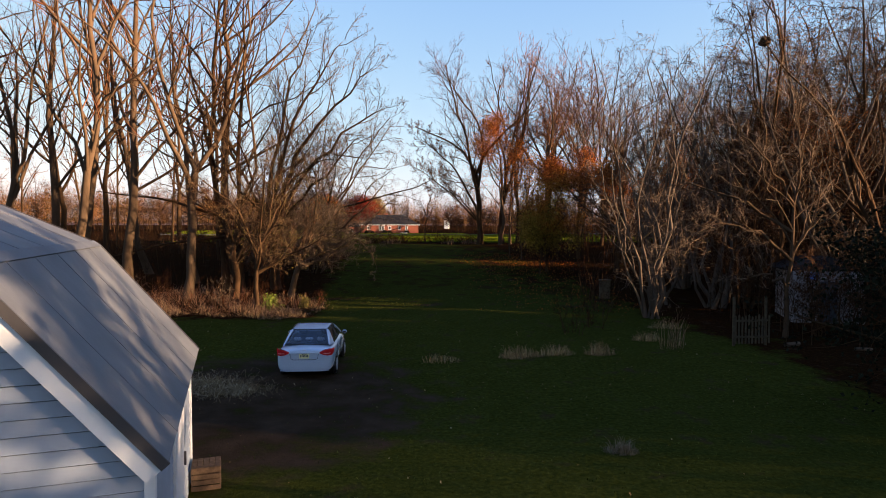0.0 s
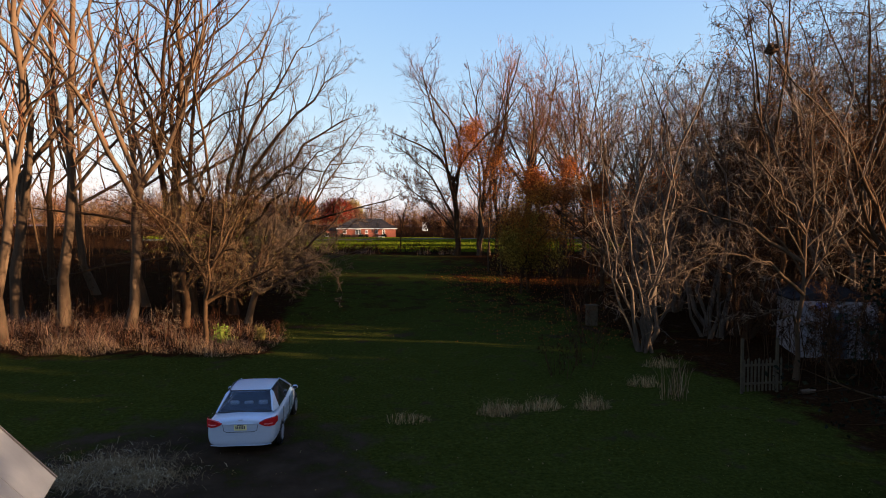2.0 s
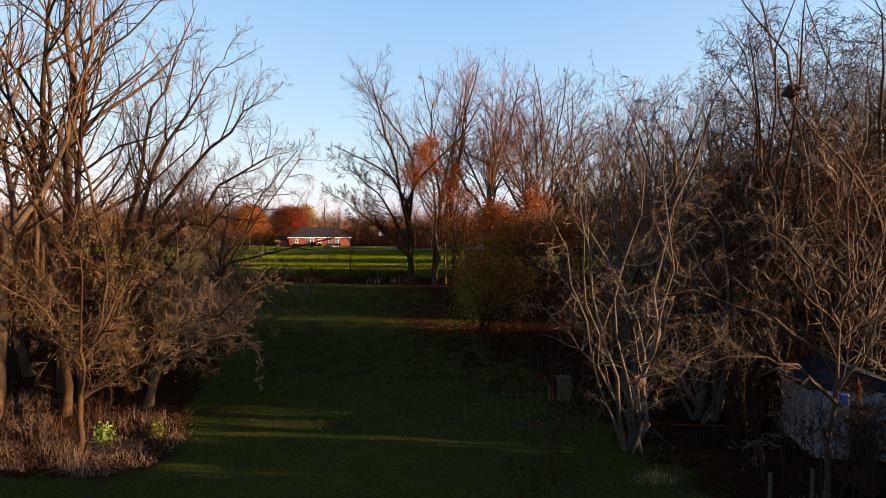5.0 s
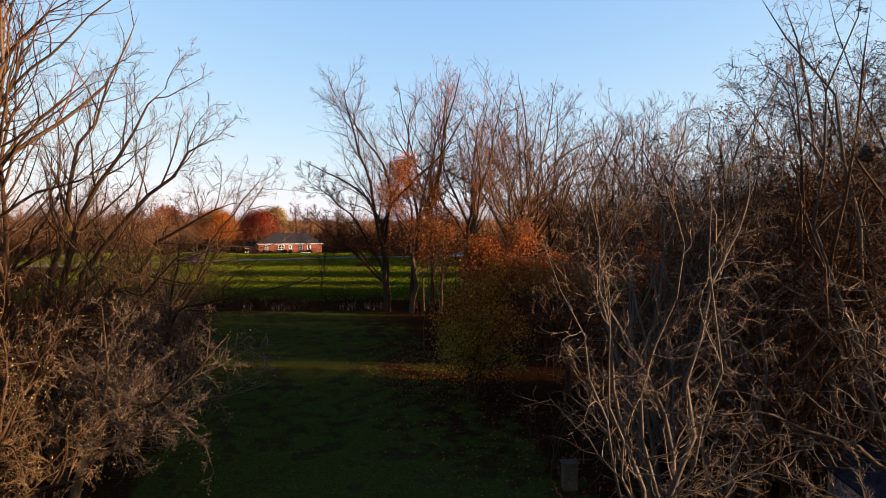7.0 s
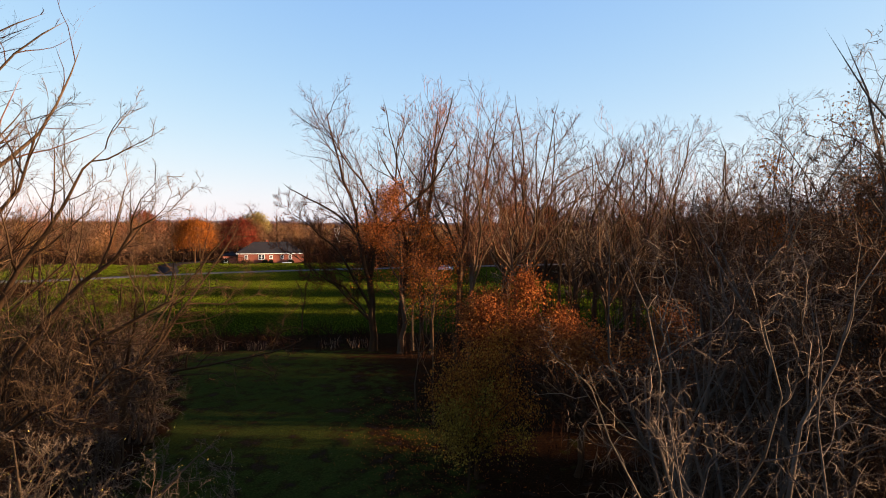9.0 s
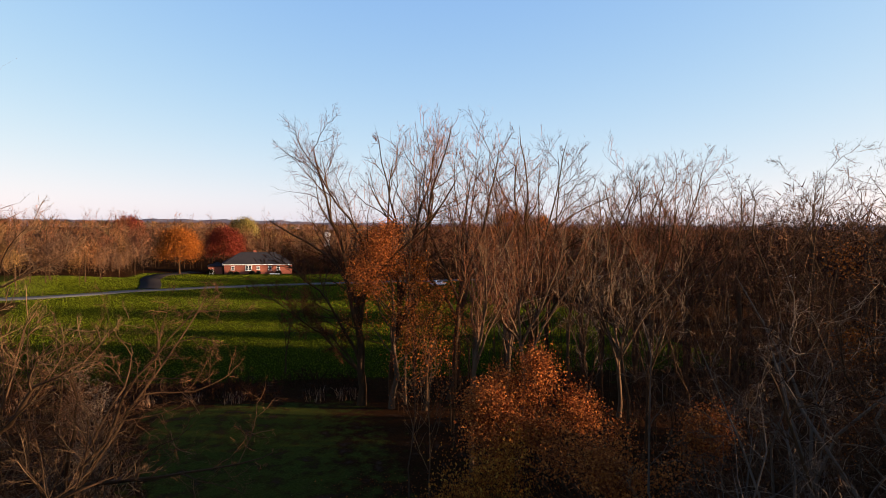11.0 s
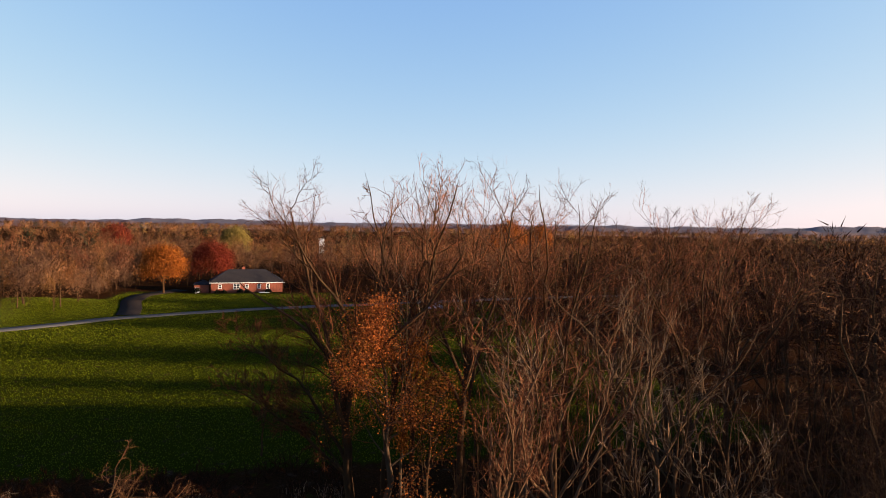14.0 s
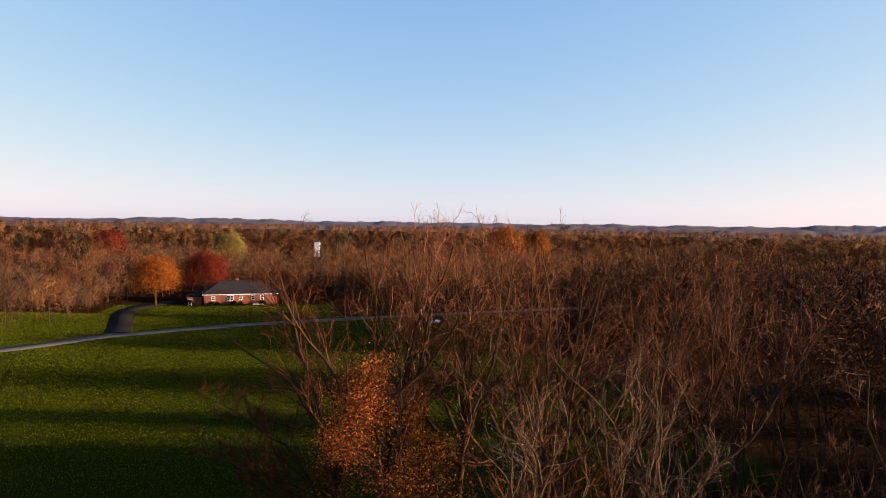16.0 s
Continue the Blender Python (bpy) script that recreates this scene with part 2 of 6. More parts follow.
def joined(pieces):
    vs, ts, off = [], [], 0
    for v, t in pieces:
        vs.append(v)
        ts.append(t + off)
        off += len(v)
    return np.concatenate(vs), np.concatenate(ts)


def unit(a):
    return a / (np.linalg.norm(a, axis=-1, keepdims=True) + 1e-9)


def grow(rng, P, R, L, count, span, angle, ratio, n, wob, up, rad, keep=0.55, env=None):
    """count shoots from each polyline, between the fractions span; angle range in degrees from its own way; up: how far a
    shoot bends towards the sky (minus: droops); env: middle and radii of the ellipsoid that the shoots fill. Returns polylines, radii and lengths."""
    N, m, _ = P.shape
    idx = np.repeat(np.arange(N), count)
    M = len(idx)
    base = (np.tile(np.arange(count), N) + rng.random(M)) / count
    s = span[0] + (span[1] - span[0]) * base
    f = s * (m - 1)
    i = np.minimum(f.astype(int), m - 2)
    w = (f - i)[:, None]
    start = P[idx, i] * (1 - w) + P[idx, i + 1] * w
    r0 = R[idx, i] * (1 - w[:, 0]) + R[idx, i + 1] * w[:, 0]
    T = unit(P[idx, i + 1] - P[idx, i])
    any_ = unit(rng.normal(size=(M, 3)))
    side = unit(any_ - (any_ * T).sum(1, keepdims=True) * T)
    ang = np.radians(rng.uniform(angle[0], angle[1], M))[:, None]
    d = T * np.cos(ang) + side * np.sin(ang)
    ln = L[idx] * ratio * (1 - keep * (s - span[0]) / max(1e-6, span[1] - span[0])) * rng.uniform(0.6, 1.25, M)
    if env is not None:
        q, e = (start - env[0]) / env[1], unit(d + np.array([0, 0, up * 0.5])) / env[1]
        a, b, k = (e * e).sum(1), (q * e).sum(1), (q * q).sum(1) - 1
        reach = (np.sqrt(np.maximum(b * b - a * k, 0)) - b) / a
        ln = np.minimum(ln, np.maximum(reach * rng.uniform(0.82, 1.06, M), 0.12 * ln))
    out = np.empty((M, n, 3))
    out[:, 0] = start
    for j in range(1, n):
        d = unit(d + rng.normal(size=(M, 3)) * wob + np.array([0, 0, up]) / n)
        out[:, j] = out[:, j - 1] + d * (ln / (n - 1))[:, None]
    rr = np.minimum(r0 * 0.75, np.maximum(ln * rad, 0.004))
    rad_ = rr[:, None] * (1 - 0.8 * np.linspace(0, 1, n)[None])
    return out, rad_, ln


def stem(rng, h, r, lean, n=9, wob=0.03, top=0.15):
    t = np.linspace(0, 1, n)
    p = np.zeros((1, n, 3))
    w = np.cumsum(rng.normal(size=(n, 2)) * wob * h / n, axis=0)
    p[0, :, 0] = lean[0] * t ** 1.3 + w[:, 0] * (t > 0)
    p[0, :, 1] = lean[1] * t ** 1.3 + w[:, 1] * (t > 0)
    p[0, :, 2] = -0.25 + (h + 0.25) * t
    rad = r * (1 - (1 - top) * t)
    rad[0] *= 1.35
    return p, rad[None], np.array([h * 1.0])


def leaves(rng, lines, count, size, spread=0.3, zcut=None):
    """Small two-sided kites hung along the given twigs."""
    P = lines.reshape(-1, 3)
    if zcut is not None:
        P = P[(P[:, 2] > zcut[0]) & (P[:, 2] < zcut[1])]
    c = P[rng.integers(0, len(P), count)] + rng.normal(size=(count, 3)) * spread
    a = unit(rng.normal(size=(count, 3)) + np.array([0, 0, -0.5]))
    b = unit(np.cross(a, rng.normal(size=(count, 3))))
    s = size * rng.uniform(0.6, 1.4, (count, 1))
    bend = np.cross(a, b) * s * 0.12
    v = np.stack([c, c + a * s * 0.5 + b * s * 0.32 + bend, c + a * s, c + a * s * 0.5 - b * s * 0.32 + bend], axis=1).reshape(-1, 3)
    q = np.arange(count)[:, None] * 4
    t = np.stack([q + np.array([0, 1, 2]), q + np.array([0, 2, 3])], axis=1).reshape(-1, 3)
    return v, t


def thing(name, at, label, category, group="", turn=0.0, scale=1.0):
    ob = new(name)
    ob.empty_display_size = 0.3
    ob.matrix_world = pose(*at, 0, 0, turn) @ Matrix.Scale(scale, 4)
    return tagged(ob, label, category, group)


def child(name, me, parent, label=""):
    ob = new(name, me)
    ob.parent = parent
    return tagged(ob, label) if label else ob


def tree_meshes(seed, kind, h, r, lean=(0, 0), dense=1.0, tw=0.008, mats=(None, None), leaf=None, slim=1.0, limbs=()):
    """Meshes of one tree: trunk with its limbs, fine crown, and leaves if any. tw: the twigs' least radius, from 0.010 on a far
    tree, whose last twigs are slivers; slim: narrows it; limbs: long limbs of its own, (fraction of the stem, bend, end)."""
    rng = np.random.default_rng(seed)
    far = tw >= 0.008
    narrow = np.array([slim, slim, 1.0])
    c = lambda k: max(2, int(round(k * dense)))
    last = (lambda k: c(k * (2.6 if tw >= 0.010 else 1.6))) if far else c
    tail = np.linspace(0, 1, 10) ** 1.2
    n3 = 2 if tw >= 0.008 else 3
    half, mid, tall_ = {"tall": (0.22, 0.64, 0.37), "forked": (0.26, 0.62, 0.39), "high": (0.20, 0.74, 0.29), "spread": (0.62, 0.58, 0.46)}.get(kind, (0.40 if h < 13 else 0.31, 0.50, 0.51))
    env = (np.array([lean[0] * 0.6, lean[1] * 0.6, mid * h]), np.array([half * h + abs(lean[0]) * 0.25, half * h + abs(lean[1]) * 0.25, tall_ * h]))
    if kind == "tall":
        p, rr, L = stem(rng, h * 0.97, r, lean, 11, 0.10, 0.10)
        p1, r1, l1 = grow(rng, p, rr, L, c(19), (0.26, 0.99), (28, 56), 0.56, 9, 0.14, 0.6, 0.0115, 0.4, env)
        parts_ = [tubes(p, rr, 8), tubes(p1, r1, 4)]
        p2, r2, l2 = grow(rng, p1, r1, l1, c(7), (0.15, 0.99), (26, 58), 0.46, 6, 0.17, 0.45, 0.0105, 0.3, env)
        p3, r3, l3 = grow(rng, p2, r2, l2, c(4), (0.12, 1.0), (26, 60), 0.50, n3, 0.14, 0.35, 0.008, 0.25, env)
        p4, r4, _ = grow(rng, p3, r3, l3, last(1.3), (0.05, 1.0), (22, 55), 0.85, 2, 0.1, 0.25, 0.008, 0.3)
    elif kind in ("forked", "high"):
        f = 0.34 if kind == "forked" else 0.55
        p, rr, L = stem(rng, h * f, r, (lean[0] * 0.4, lean[1] * 0.4), 7, 0.10, 0.75)
        p1, r1, l1 = grow(rng, p, rr, L * (1 - f) * 1.18 / f, 4 if kind == "forked" else 6, (0.5 if kind == "forked" else 0.8, 0.99), (8, 36), 1.0, 12, 0.13, 0.7, 0.0125, 0.1, env)
        p1[:, :, 0] += lean[0] * 0.6 * np.linspace(0, 1, 12) ** 1.2
        p1[:, :, 1] += lean[1] * 0.6 * np.linspace(0, 1, 12) ** 1.2
        parts_ = [tubes(p, rr, 8), tubes(p1, r1, 5)]
        pa, ra, la = grow(rng, p1, r1, l1, c(8), (0.10, 0.99), (24, 54), 0.40, 7, 0.17, 0.55, 0.0125, 0.3, env)
        parts_.append(tubes(pa, ra, 3))
        p2, r2, l2 = grow(rng, pa, ra, la, c(5), (0.15, 0.99), (26, 58), 0.50, 5, 0.17, 0.4, 0.0105, 0.3, env)
        p3, r3, l3 = grow(rng, p2, r2, l2, c(3.6), (0.12, 1.0), (26, 60), 0.54, n3, 0.14, 0.35, 0.009, 0.25, env)
        p4, r4, _ = grow(rng, p3, r3, l3, last(1.3), (0.05, 1.0), (22, 55), 0.85, 2, 0.1, 0.25, 0.009, 0.3)
    elif kind == "spread":
        p, rr, L = stem(rng, h * 0.36, r, (lean[0] * 0.3, lean[1] * 0.3), 6, 0.10, 0.75)
        p1, r1, l1 = grow(rng, p, rr, L * 1.9, 9, (0.55, 0.99), (18, 72), 1.0, 10, 0.16, 0.35, 0.015, 0.1, env)
        p1[:, :, 0] += lean[0] * 0.75 * tail
        p1[:, :, 1] += lean[1] * 0.75 * tail
        parts_ = [tubes(p, rr, 9), tubes(p1, r1, 6)]
        pa, ra, la = grow(rng, p1, r1, l1, c(9), (0.10, 0.98), (30, 80), 0.45, 7, 0.2, 0.25, 0.012, 0.4, env)
        parts_.append(tubes(pa, ra, 4))
        p2, r2, l2 = grow(rng, pa, ra, la, c(6), (0.12, 0.99), (30, 80), 0.48, 5, 0.22, 0.2, 0.010, 0.4, env)
        p3, r3, l3 = grow(rng, p2, r2, l2, c(5), (0.12, 1), (25, 75), 0.5, n3, 0.22, 0.1, 0.009, 0.4, env)
        p4, r4, _ = grow(rng, p3, r3, l3, last(2.8), (0.1, 1), (25, 70), 0.8, 2, 0.2, 0.0, 0.009, 0.3)
    else:  # brush: several stems from one stool, arching, with hanging twigs
        ps, rs, ls = [], [], []
        for i in range(7):
            a = rng.uniform(0, 2 * math.pi)
            hh = h * rng.uniform(0.55, 0.91)
            out = hh * rng.uniform(0.06, 0.34)
            q, w, l = stem(rng, hh, r * rng.uniform(0.35, 0.8), (lean[0] + math.cos(a) * out, lean[1] + math.sin(a) * out), 10, 0.26, 0.12)
            q[0, :, 0] += math.cos(a) * 0.35
            q[0, :, 1] += math.sin(a) * 0.35
            ps.append(q), rs.append(w), ls.append(l)
        p, rr, L = np.concatenate(ps), np.concatenate(rs), np.concatenate(ls)
        p1, r1, l1 = grow(rng, p, rr, L, c(11), (0.10, 0.98), (25, 75), 0.34, 8, 0.26, 0.25, 0.0085, 0.45, env)
        parts_ = [tubes(p, rr, 6), tubes(p1, r1, 3)]
        p2, r2, l2 = grow(rng, p1, r1, l1, c(7), (0.12, 0.99), (25, 80), 0.48, 5, 0.32, 0.1, 0.0075, 0.4, env)
        p3, r3, l3 = grow(rng, p2, r2, l2, c(5), (0.12, 1), (25, 80), 0.56, n3, 0.3, -0.4, 0.008, 0.4, env)
        p4, r4, _ = grow(rng, p3, r3, l3, last(2.1), (0.1, 1), (25, 75), 0.8, 2, 0.2, -0.35, 0.008, 0.4)
    if limbs:
        b = np.linspace(0, 1, 10)[:, None]
        q = np.empty((len(limbs), 10, 3))
        for k, (f, bend, end) in enumerate(limbs):
            i = min(int(f * (p.shape[1] - 1)), p.shape[1] - 2)
            a = p[0, i] + (p[0, i + 1] - p[0, i]) * (f * (p.shape[1] - 1) - i)
            q[k] = a * (1 - b) ** 2 + 2 * b * (1 - b) * np.array(bend) + b * b * np.array(end)
        q[:, 1:-1] += rng.normal(size=(len(limbs), 8, 3)) * 0.12
        lq = np.linalg.norm(np.diff(q, axis=1), axis=2).sum(1)
        rq = (lq * 0.013)[:, None] * (1 - 0.85 * np.linspace(0, 1, 10)[None])
        qa, ra_, la_ = grow(rng, q, rq, lq, c(13), (0.15, 0.99), (25, 65), 0.34, 6, 0.12, 0.45, 0.012)
        parts_ += [tubes(q, rq, 6), tubes(qa, ra_, 4)]
        q2, s2, k2 = grow(rng, qa, ra_, la_, c(6), (0.12, 0.99), (22, 60), 0.52, p2.shape[1], 0.12, 0.35, 0.010)
        q3, s3, k3 = grow(rng, q2, s2, k2, c(5), (0.12, 1), (20, 55), 0.52, p3.shape[1], 0.12, 0.3, 0.009)
        q4, s4, _ = grow(rng, q3, s3, k3, last(2.6), (0.1, 1), (16, 46), 0.9, 2, 0.1, 0.2, 0.009)
        p2, r2, p3, r3, p4, r4 = (np.concatenate(z) for z in ((p2, q2), (r2, s2), (p3, q3), (r3, s3), (p4, q4), (r4, s4)))
    v, t = joined(parts_)
    out = [tri_mesh("trunk", v * narrow, t, [mats[0]])]
    r2, r3, r4 = np.maximum(r2, tw * 1.2), np.maximum(r3, tw * 0.9), np.maximum(r4, tw * 0.7)
    v, t = joined([tubes(p2, r2, 3), slivers(rng, p3[:, ::p3.shape[1] - 1], tw * 0.7) if tw >= 0.008 else tubes(p3, r3, 3), slivers(rng, p4, tw * 0.55) if far else tubes(p4, r4, 3)])
    out.append(tri_mesh("crown", v * narrow, t, [mats[1]]))
    if leaf:
        mat, count, size, lo, hi = leaf
        v, t = leaves(rng, np.concatenate([p3.reshape(-1, 3), p4.reshape(-1, 3)]), count, size, 0.42, (lo * h, hi * h))
        out.append(tri_mesh("foliage", v * narrow, t, [mat], soft=False))
    return out


def plant(meshes, x, y, label, name="tree", category="tree", group="", turn=0.0, scale=1.0):
    ob = thing(name, (x, y, float(gz(x, y))), label, category, group, turn, scale)
    for me, nm in zip(meshes, ("trunk", "crown", "foliage")):
        child(nm, me, ob)
    return ob

# ---- ground ----
def spaced(lo, hi, step, far, growth=1.16):
    a = list(np.arange(lo, hi + 0.01, step))
    s = step
    while a[-1] < far:
        s *= growth
        a.append(a[-1] + s)
    s = step
    while a[0] > -far:
        s *= growth
        a.insert(0, a[0] - s)
    return np.array(a)


def field_masks(x, y):
    """Where the litter colour lies, and where wheels have bared the earth."""
    # the east edge draws in near the start, widening the litter colour there
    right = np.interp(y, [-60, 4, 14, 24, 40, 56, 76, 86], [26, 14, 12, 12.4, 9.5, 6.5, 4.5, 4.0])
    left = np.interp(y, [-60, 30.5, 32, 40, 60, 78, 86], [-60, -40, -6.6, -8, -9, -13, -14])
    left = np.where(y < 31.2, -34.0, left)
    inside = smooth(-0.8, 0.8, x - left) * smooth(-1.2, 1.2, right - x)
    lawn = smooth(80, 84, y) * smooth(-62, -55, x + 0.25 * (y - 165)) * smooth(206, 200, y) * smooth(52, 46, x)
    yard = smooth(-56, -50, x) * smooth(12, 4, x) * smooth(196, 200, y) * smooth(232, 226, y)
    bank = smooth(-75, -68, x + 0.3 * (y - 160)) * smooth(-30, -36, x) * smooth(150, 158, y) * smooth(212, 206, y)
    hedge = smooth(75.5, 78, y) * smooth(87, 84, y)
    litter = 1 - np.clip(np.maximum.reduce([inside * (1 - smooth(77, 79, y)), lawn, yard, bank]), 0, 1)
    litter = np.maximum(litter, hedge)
    # the litter colour spreads over the meadow's far half, strongest towards the east trees
    far_brown = smooth(31, 44, y) * smooth(79, 75, y) * (0.33 + 0.3 * smooth(right - 6, right - 1, x))
    litter = np.maximum(litter, far_brown * inside)
    earth = smooth(1.25, 0.55, np.hypot((x + 5.5) / 5.5, (y - 17.0) / 6.0)) * 0.95
    return litter, earth, np.clip(np.maximum(lawn, yard), 0, 1)


def build_ground():
    xs, ys = spaced(-66, 54, 1.25, 4600), spaced(-8, 240, 1.6, 4600)
    X, Y = np.meshgrid(xs, ys)
    v = np.stack([X, Y, gz(X, Y)], axis=2).reshape(-1, 3)
    w = len(xs)
    i = (np.arange(len(ys) - 1)[:, None] * w + np.arange(w - 1)[None]).ravel()
    t = np.concatenate([np.stack([i, i + 1, i + w + 1], 1), np.stack([i, i + w + 1, i + w], 1)])
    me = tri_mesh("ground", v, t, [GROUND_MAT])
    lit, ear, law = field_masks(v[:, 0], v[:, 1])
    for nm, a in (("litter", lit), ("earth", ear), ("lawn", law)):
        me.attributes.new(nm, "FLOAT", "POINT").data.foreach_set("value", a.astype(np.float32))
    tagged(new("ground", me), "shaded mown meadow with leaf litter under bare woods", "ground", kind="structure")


build_ground()


def strip(name, pts, width, mat, lift, label):
    """A paved way along a smooth line, laid over the ground."""
    p = np.array(pts, float)
    s = np.linspace(0, len(p) - 1, (len(p) - 1) * 24 + 1)
    q = np.stack([np.interp(s, np.arange(len(p)), p[:, k]) for k in (0, 1)], 1)
    for _ in range(30):
        q[1:-1] = 0.25 * q[:-2] + 0.5 * q[1:-1] + 0.25 * q[2:]
    d = unit(np.gradient(q, axis=0))
    nrm = np.stack([-d[:, 1], d[:, 0]], 1)
    rows = np.stack([q + nrm * width * f for f in (-0.55, -0.5, 0.5, 0.55)], 1)
    z = gz(rows[..., 0], rows[..., 1]) + np.array([-0.1, lift, lift, -0.1])
    v = np.concatenate([rows, z[..., None]], 2).reshape(-1, 3)
    i = (np.arange(len(q) - 1)[:, None] * 4 + np.arange(3)[None]).ravel()
    t = np.concatenate([np.stack([i, i + 5, i + 1], 1), np.stack([i, i + 4, i + 5], 1)])
    tagged(new(name, tri_mesh(name, v, t, [mat], soft=False)), label, "road", kind="structure")


strip("road", [(-70, 154), (-54, 162), (-40, 178), (-26, 185.5), (-14, 191), (20, 200), (80, 214), (160, 226)], 3.7, ROAD_MAT, 0.12, "narrow grey asphalt road across the lawn")
strip("driveway", [(-39.8, 181), (-42, 192), (-46, 206), (-47, 220), (-40, 236)], 4.6, DRIVE_MAT, 0.16, "dark asphalt driveway climbing to the house")


# ---- far ridges ----
def ridge(name, dist, lo, hi, seed, mat, label, az0=-75, az1=75):
    rng = np.random.default_rng(seed)
    a = np.radians(np.linspace(az0, az1, 400))
    ph = rng.uniform(0, 6.28, 7)
    hgt = sum(np.sin(a * f + p) / (1 + k * 0.6) for k, (f, p) in enumerate(zip((3.1, 7.3, 11.7, 19, 37, 71, 140), ph)))
    hgt = lo + (hi - lo) * (hgt - hgt.min()) / (hgt.max() - hgt.min())
    rows = []
    for f, dd in ((-0.1, -700), (0.45, -380), (0.85, -150), (1.0, 0), (0.6, 300)):
        r = dist + dd
        rows.append(np.stack([np.sin(a) * r, np.cos(a) * r, hgt * f + (rng.normal(size=400) * 1.6 if f > 0.3 else 0)], 1))
    v = np.stack(rows, 0).reshape(-1, 3)
    i = (np.arange(4)[:, None] * 400 + np.arange(399)[None]).ravel()
    t = np.concatenate([np.stack([i, i + 1, i + 401], 1), np.stack([i, i + 401, i + 400], 1)])
    tagged(new(name, tri_mesh(name, v, t, [mat])), label, "hill", kind="structure")


# distance haze is put into these colours, bluer on the farther ridge
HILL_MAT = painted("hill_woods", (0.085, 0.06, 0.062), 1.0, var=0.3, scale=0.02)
HILL_HAZED = painted("hill_woods_hazed", (0.085, 0.075, 0.085), 1.0, var=0.2, scale=0.01)
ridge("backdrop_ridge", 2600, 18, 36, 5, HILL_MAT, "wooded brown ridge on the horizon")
ridge("backdrop_ridge_far", 4000, 24, 66, 9, HILL_HAZED, "distant wooded ridge with haze blue-grey in its colour")

# ---- small builders for solid things ----
def part(name, bm, mat, parent, label=""):
    me = bpy.data.meshes.new(name)
    bm.to_mesh(me)
    bm.free()
    me.materials.append(mat)
    return child(name, me, parent, label)


def box(bm, c, s, turn=None, bevel=0.0):
    """A box of size s about c in bm; turn: a 3x3 or 4x4 rotation."""
    m = Matrix.Translation(c) @ (turn.to_4x4() if turn else Matrix()) @ Matrix.Diagonal((*s, 1))
    r = bmesh.ops.create_cube(bm, size=1, matrix=m)
    if bevel:
        e = list({e for v in r["verts"] for e in v.link_edges})
        bmesh.ops.bevel(bm, geom=e, offset=bevel, segments=1, affect="EDGES")
    return bm


def solid(points, depth, bevel=0.0):
    """A prism: the polygon points (x, z) pushed from y = 0 to depth."""
    bm = bmesh.new()
    a = [bm.verts.new((x, 0, z)) for x, z in points]
    b = [bm.verts.new((x, depth, z)) for x, z in points]
    n = len(points)
    bm.faces.new(a)
    bm.faces.new(b[::-1])
    for i in range(n):
        bm.faces.new((a[i], b[i], b[(i + 1) % n], a[(i + 1) % n]))
    bmesh.ops.recalc_face_normals(bm, faces=bm.faces)
    if bevel:
        bmesh.ops.bevel(bm, geom=list(bm.edges), offset=bevel, segments=1, affect="EDGES")
    return bm


SIDING = painted("siding_paint", (0.265, 0.305, 0.36), 0.6, var=0.08, scale=2.0, bump=0.1)
WHITE_TRIM = painted("white_trim", (0.62, 0.63, 0.64), 0.5, var=0.05)
ROOFING = painted("roll_roofing", (0.115, 0.117, 0.122), 0.6, var=0.18, scale=1.2, bump=0.35)
DARK_EDGE = painted("drip_edge", (0.05, 0.045, 0.045), 0.6)
OLD_WOOD = painted("old_wood", (0.09, 0.058, 0.038), 0.9, var=0.3, scale=5.0, bump=0.4)


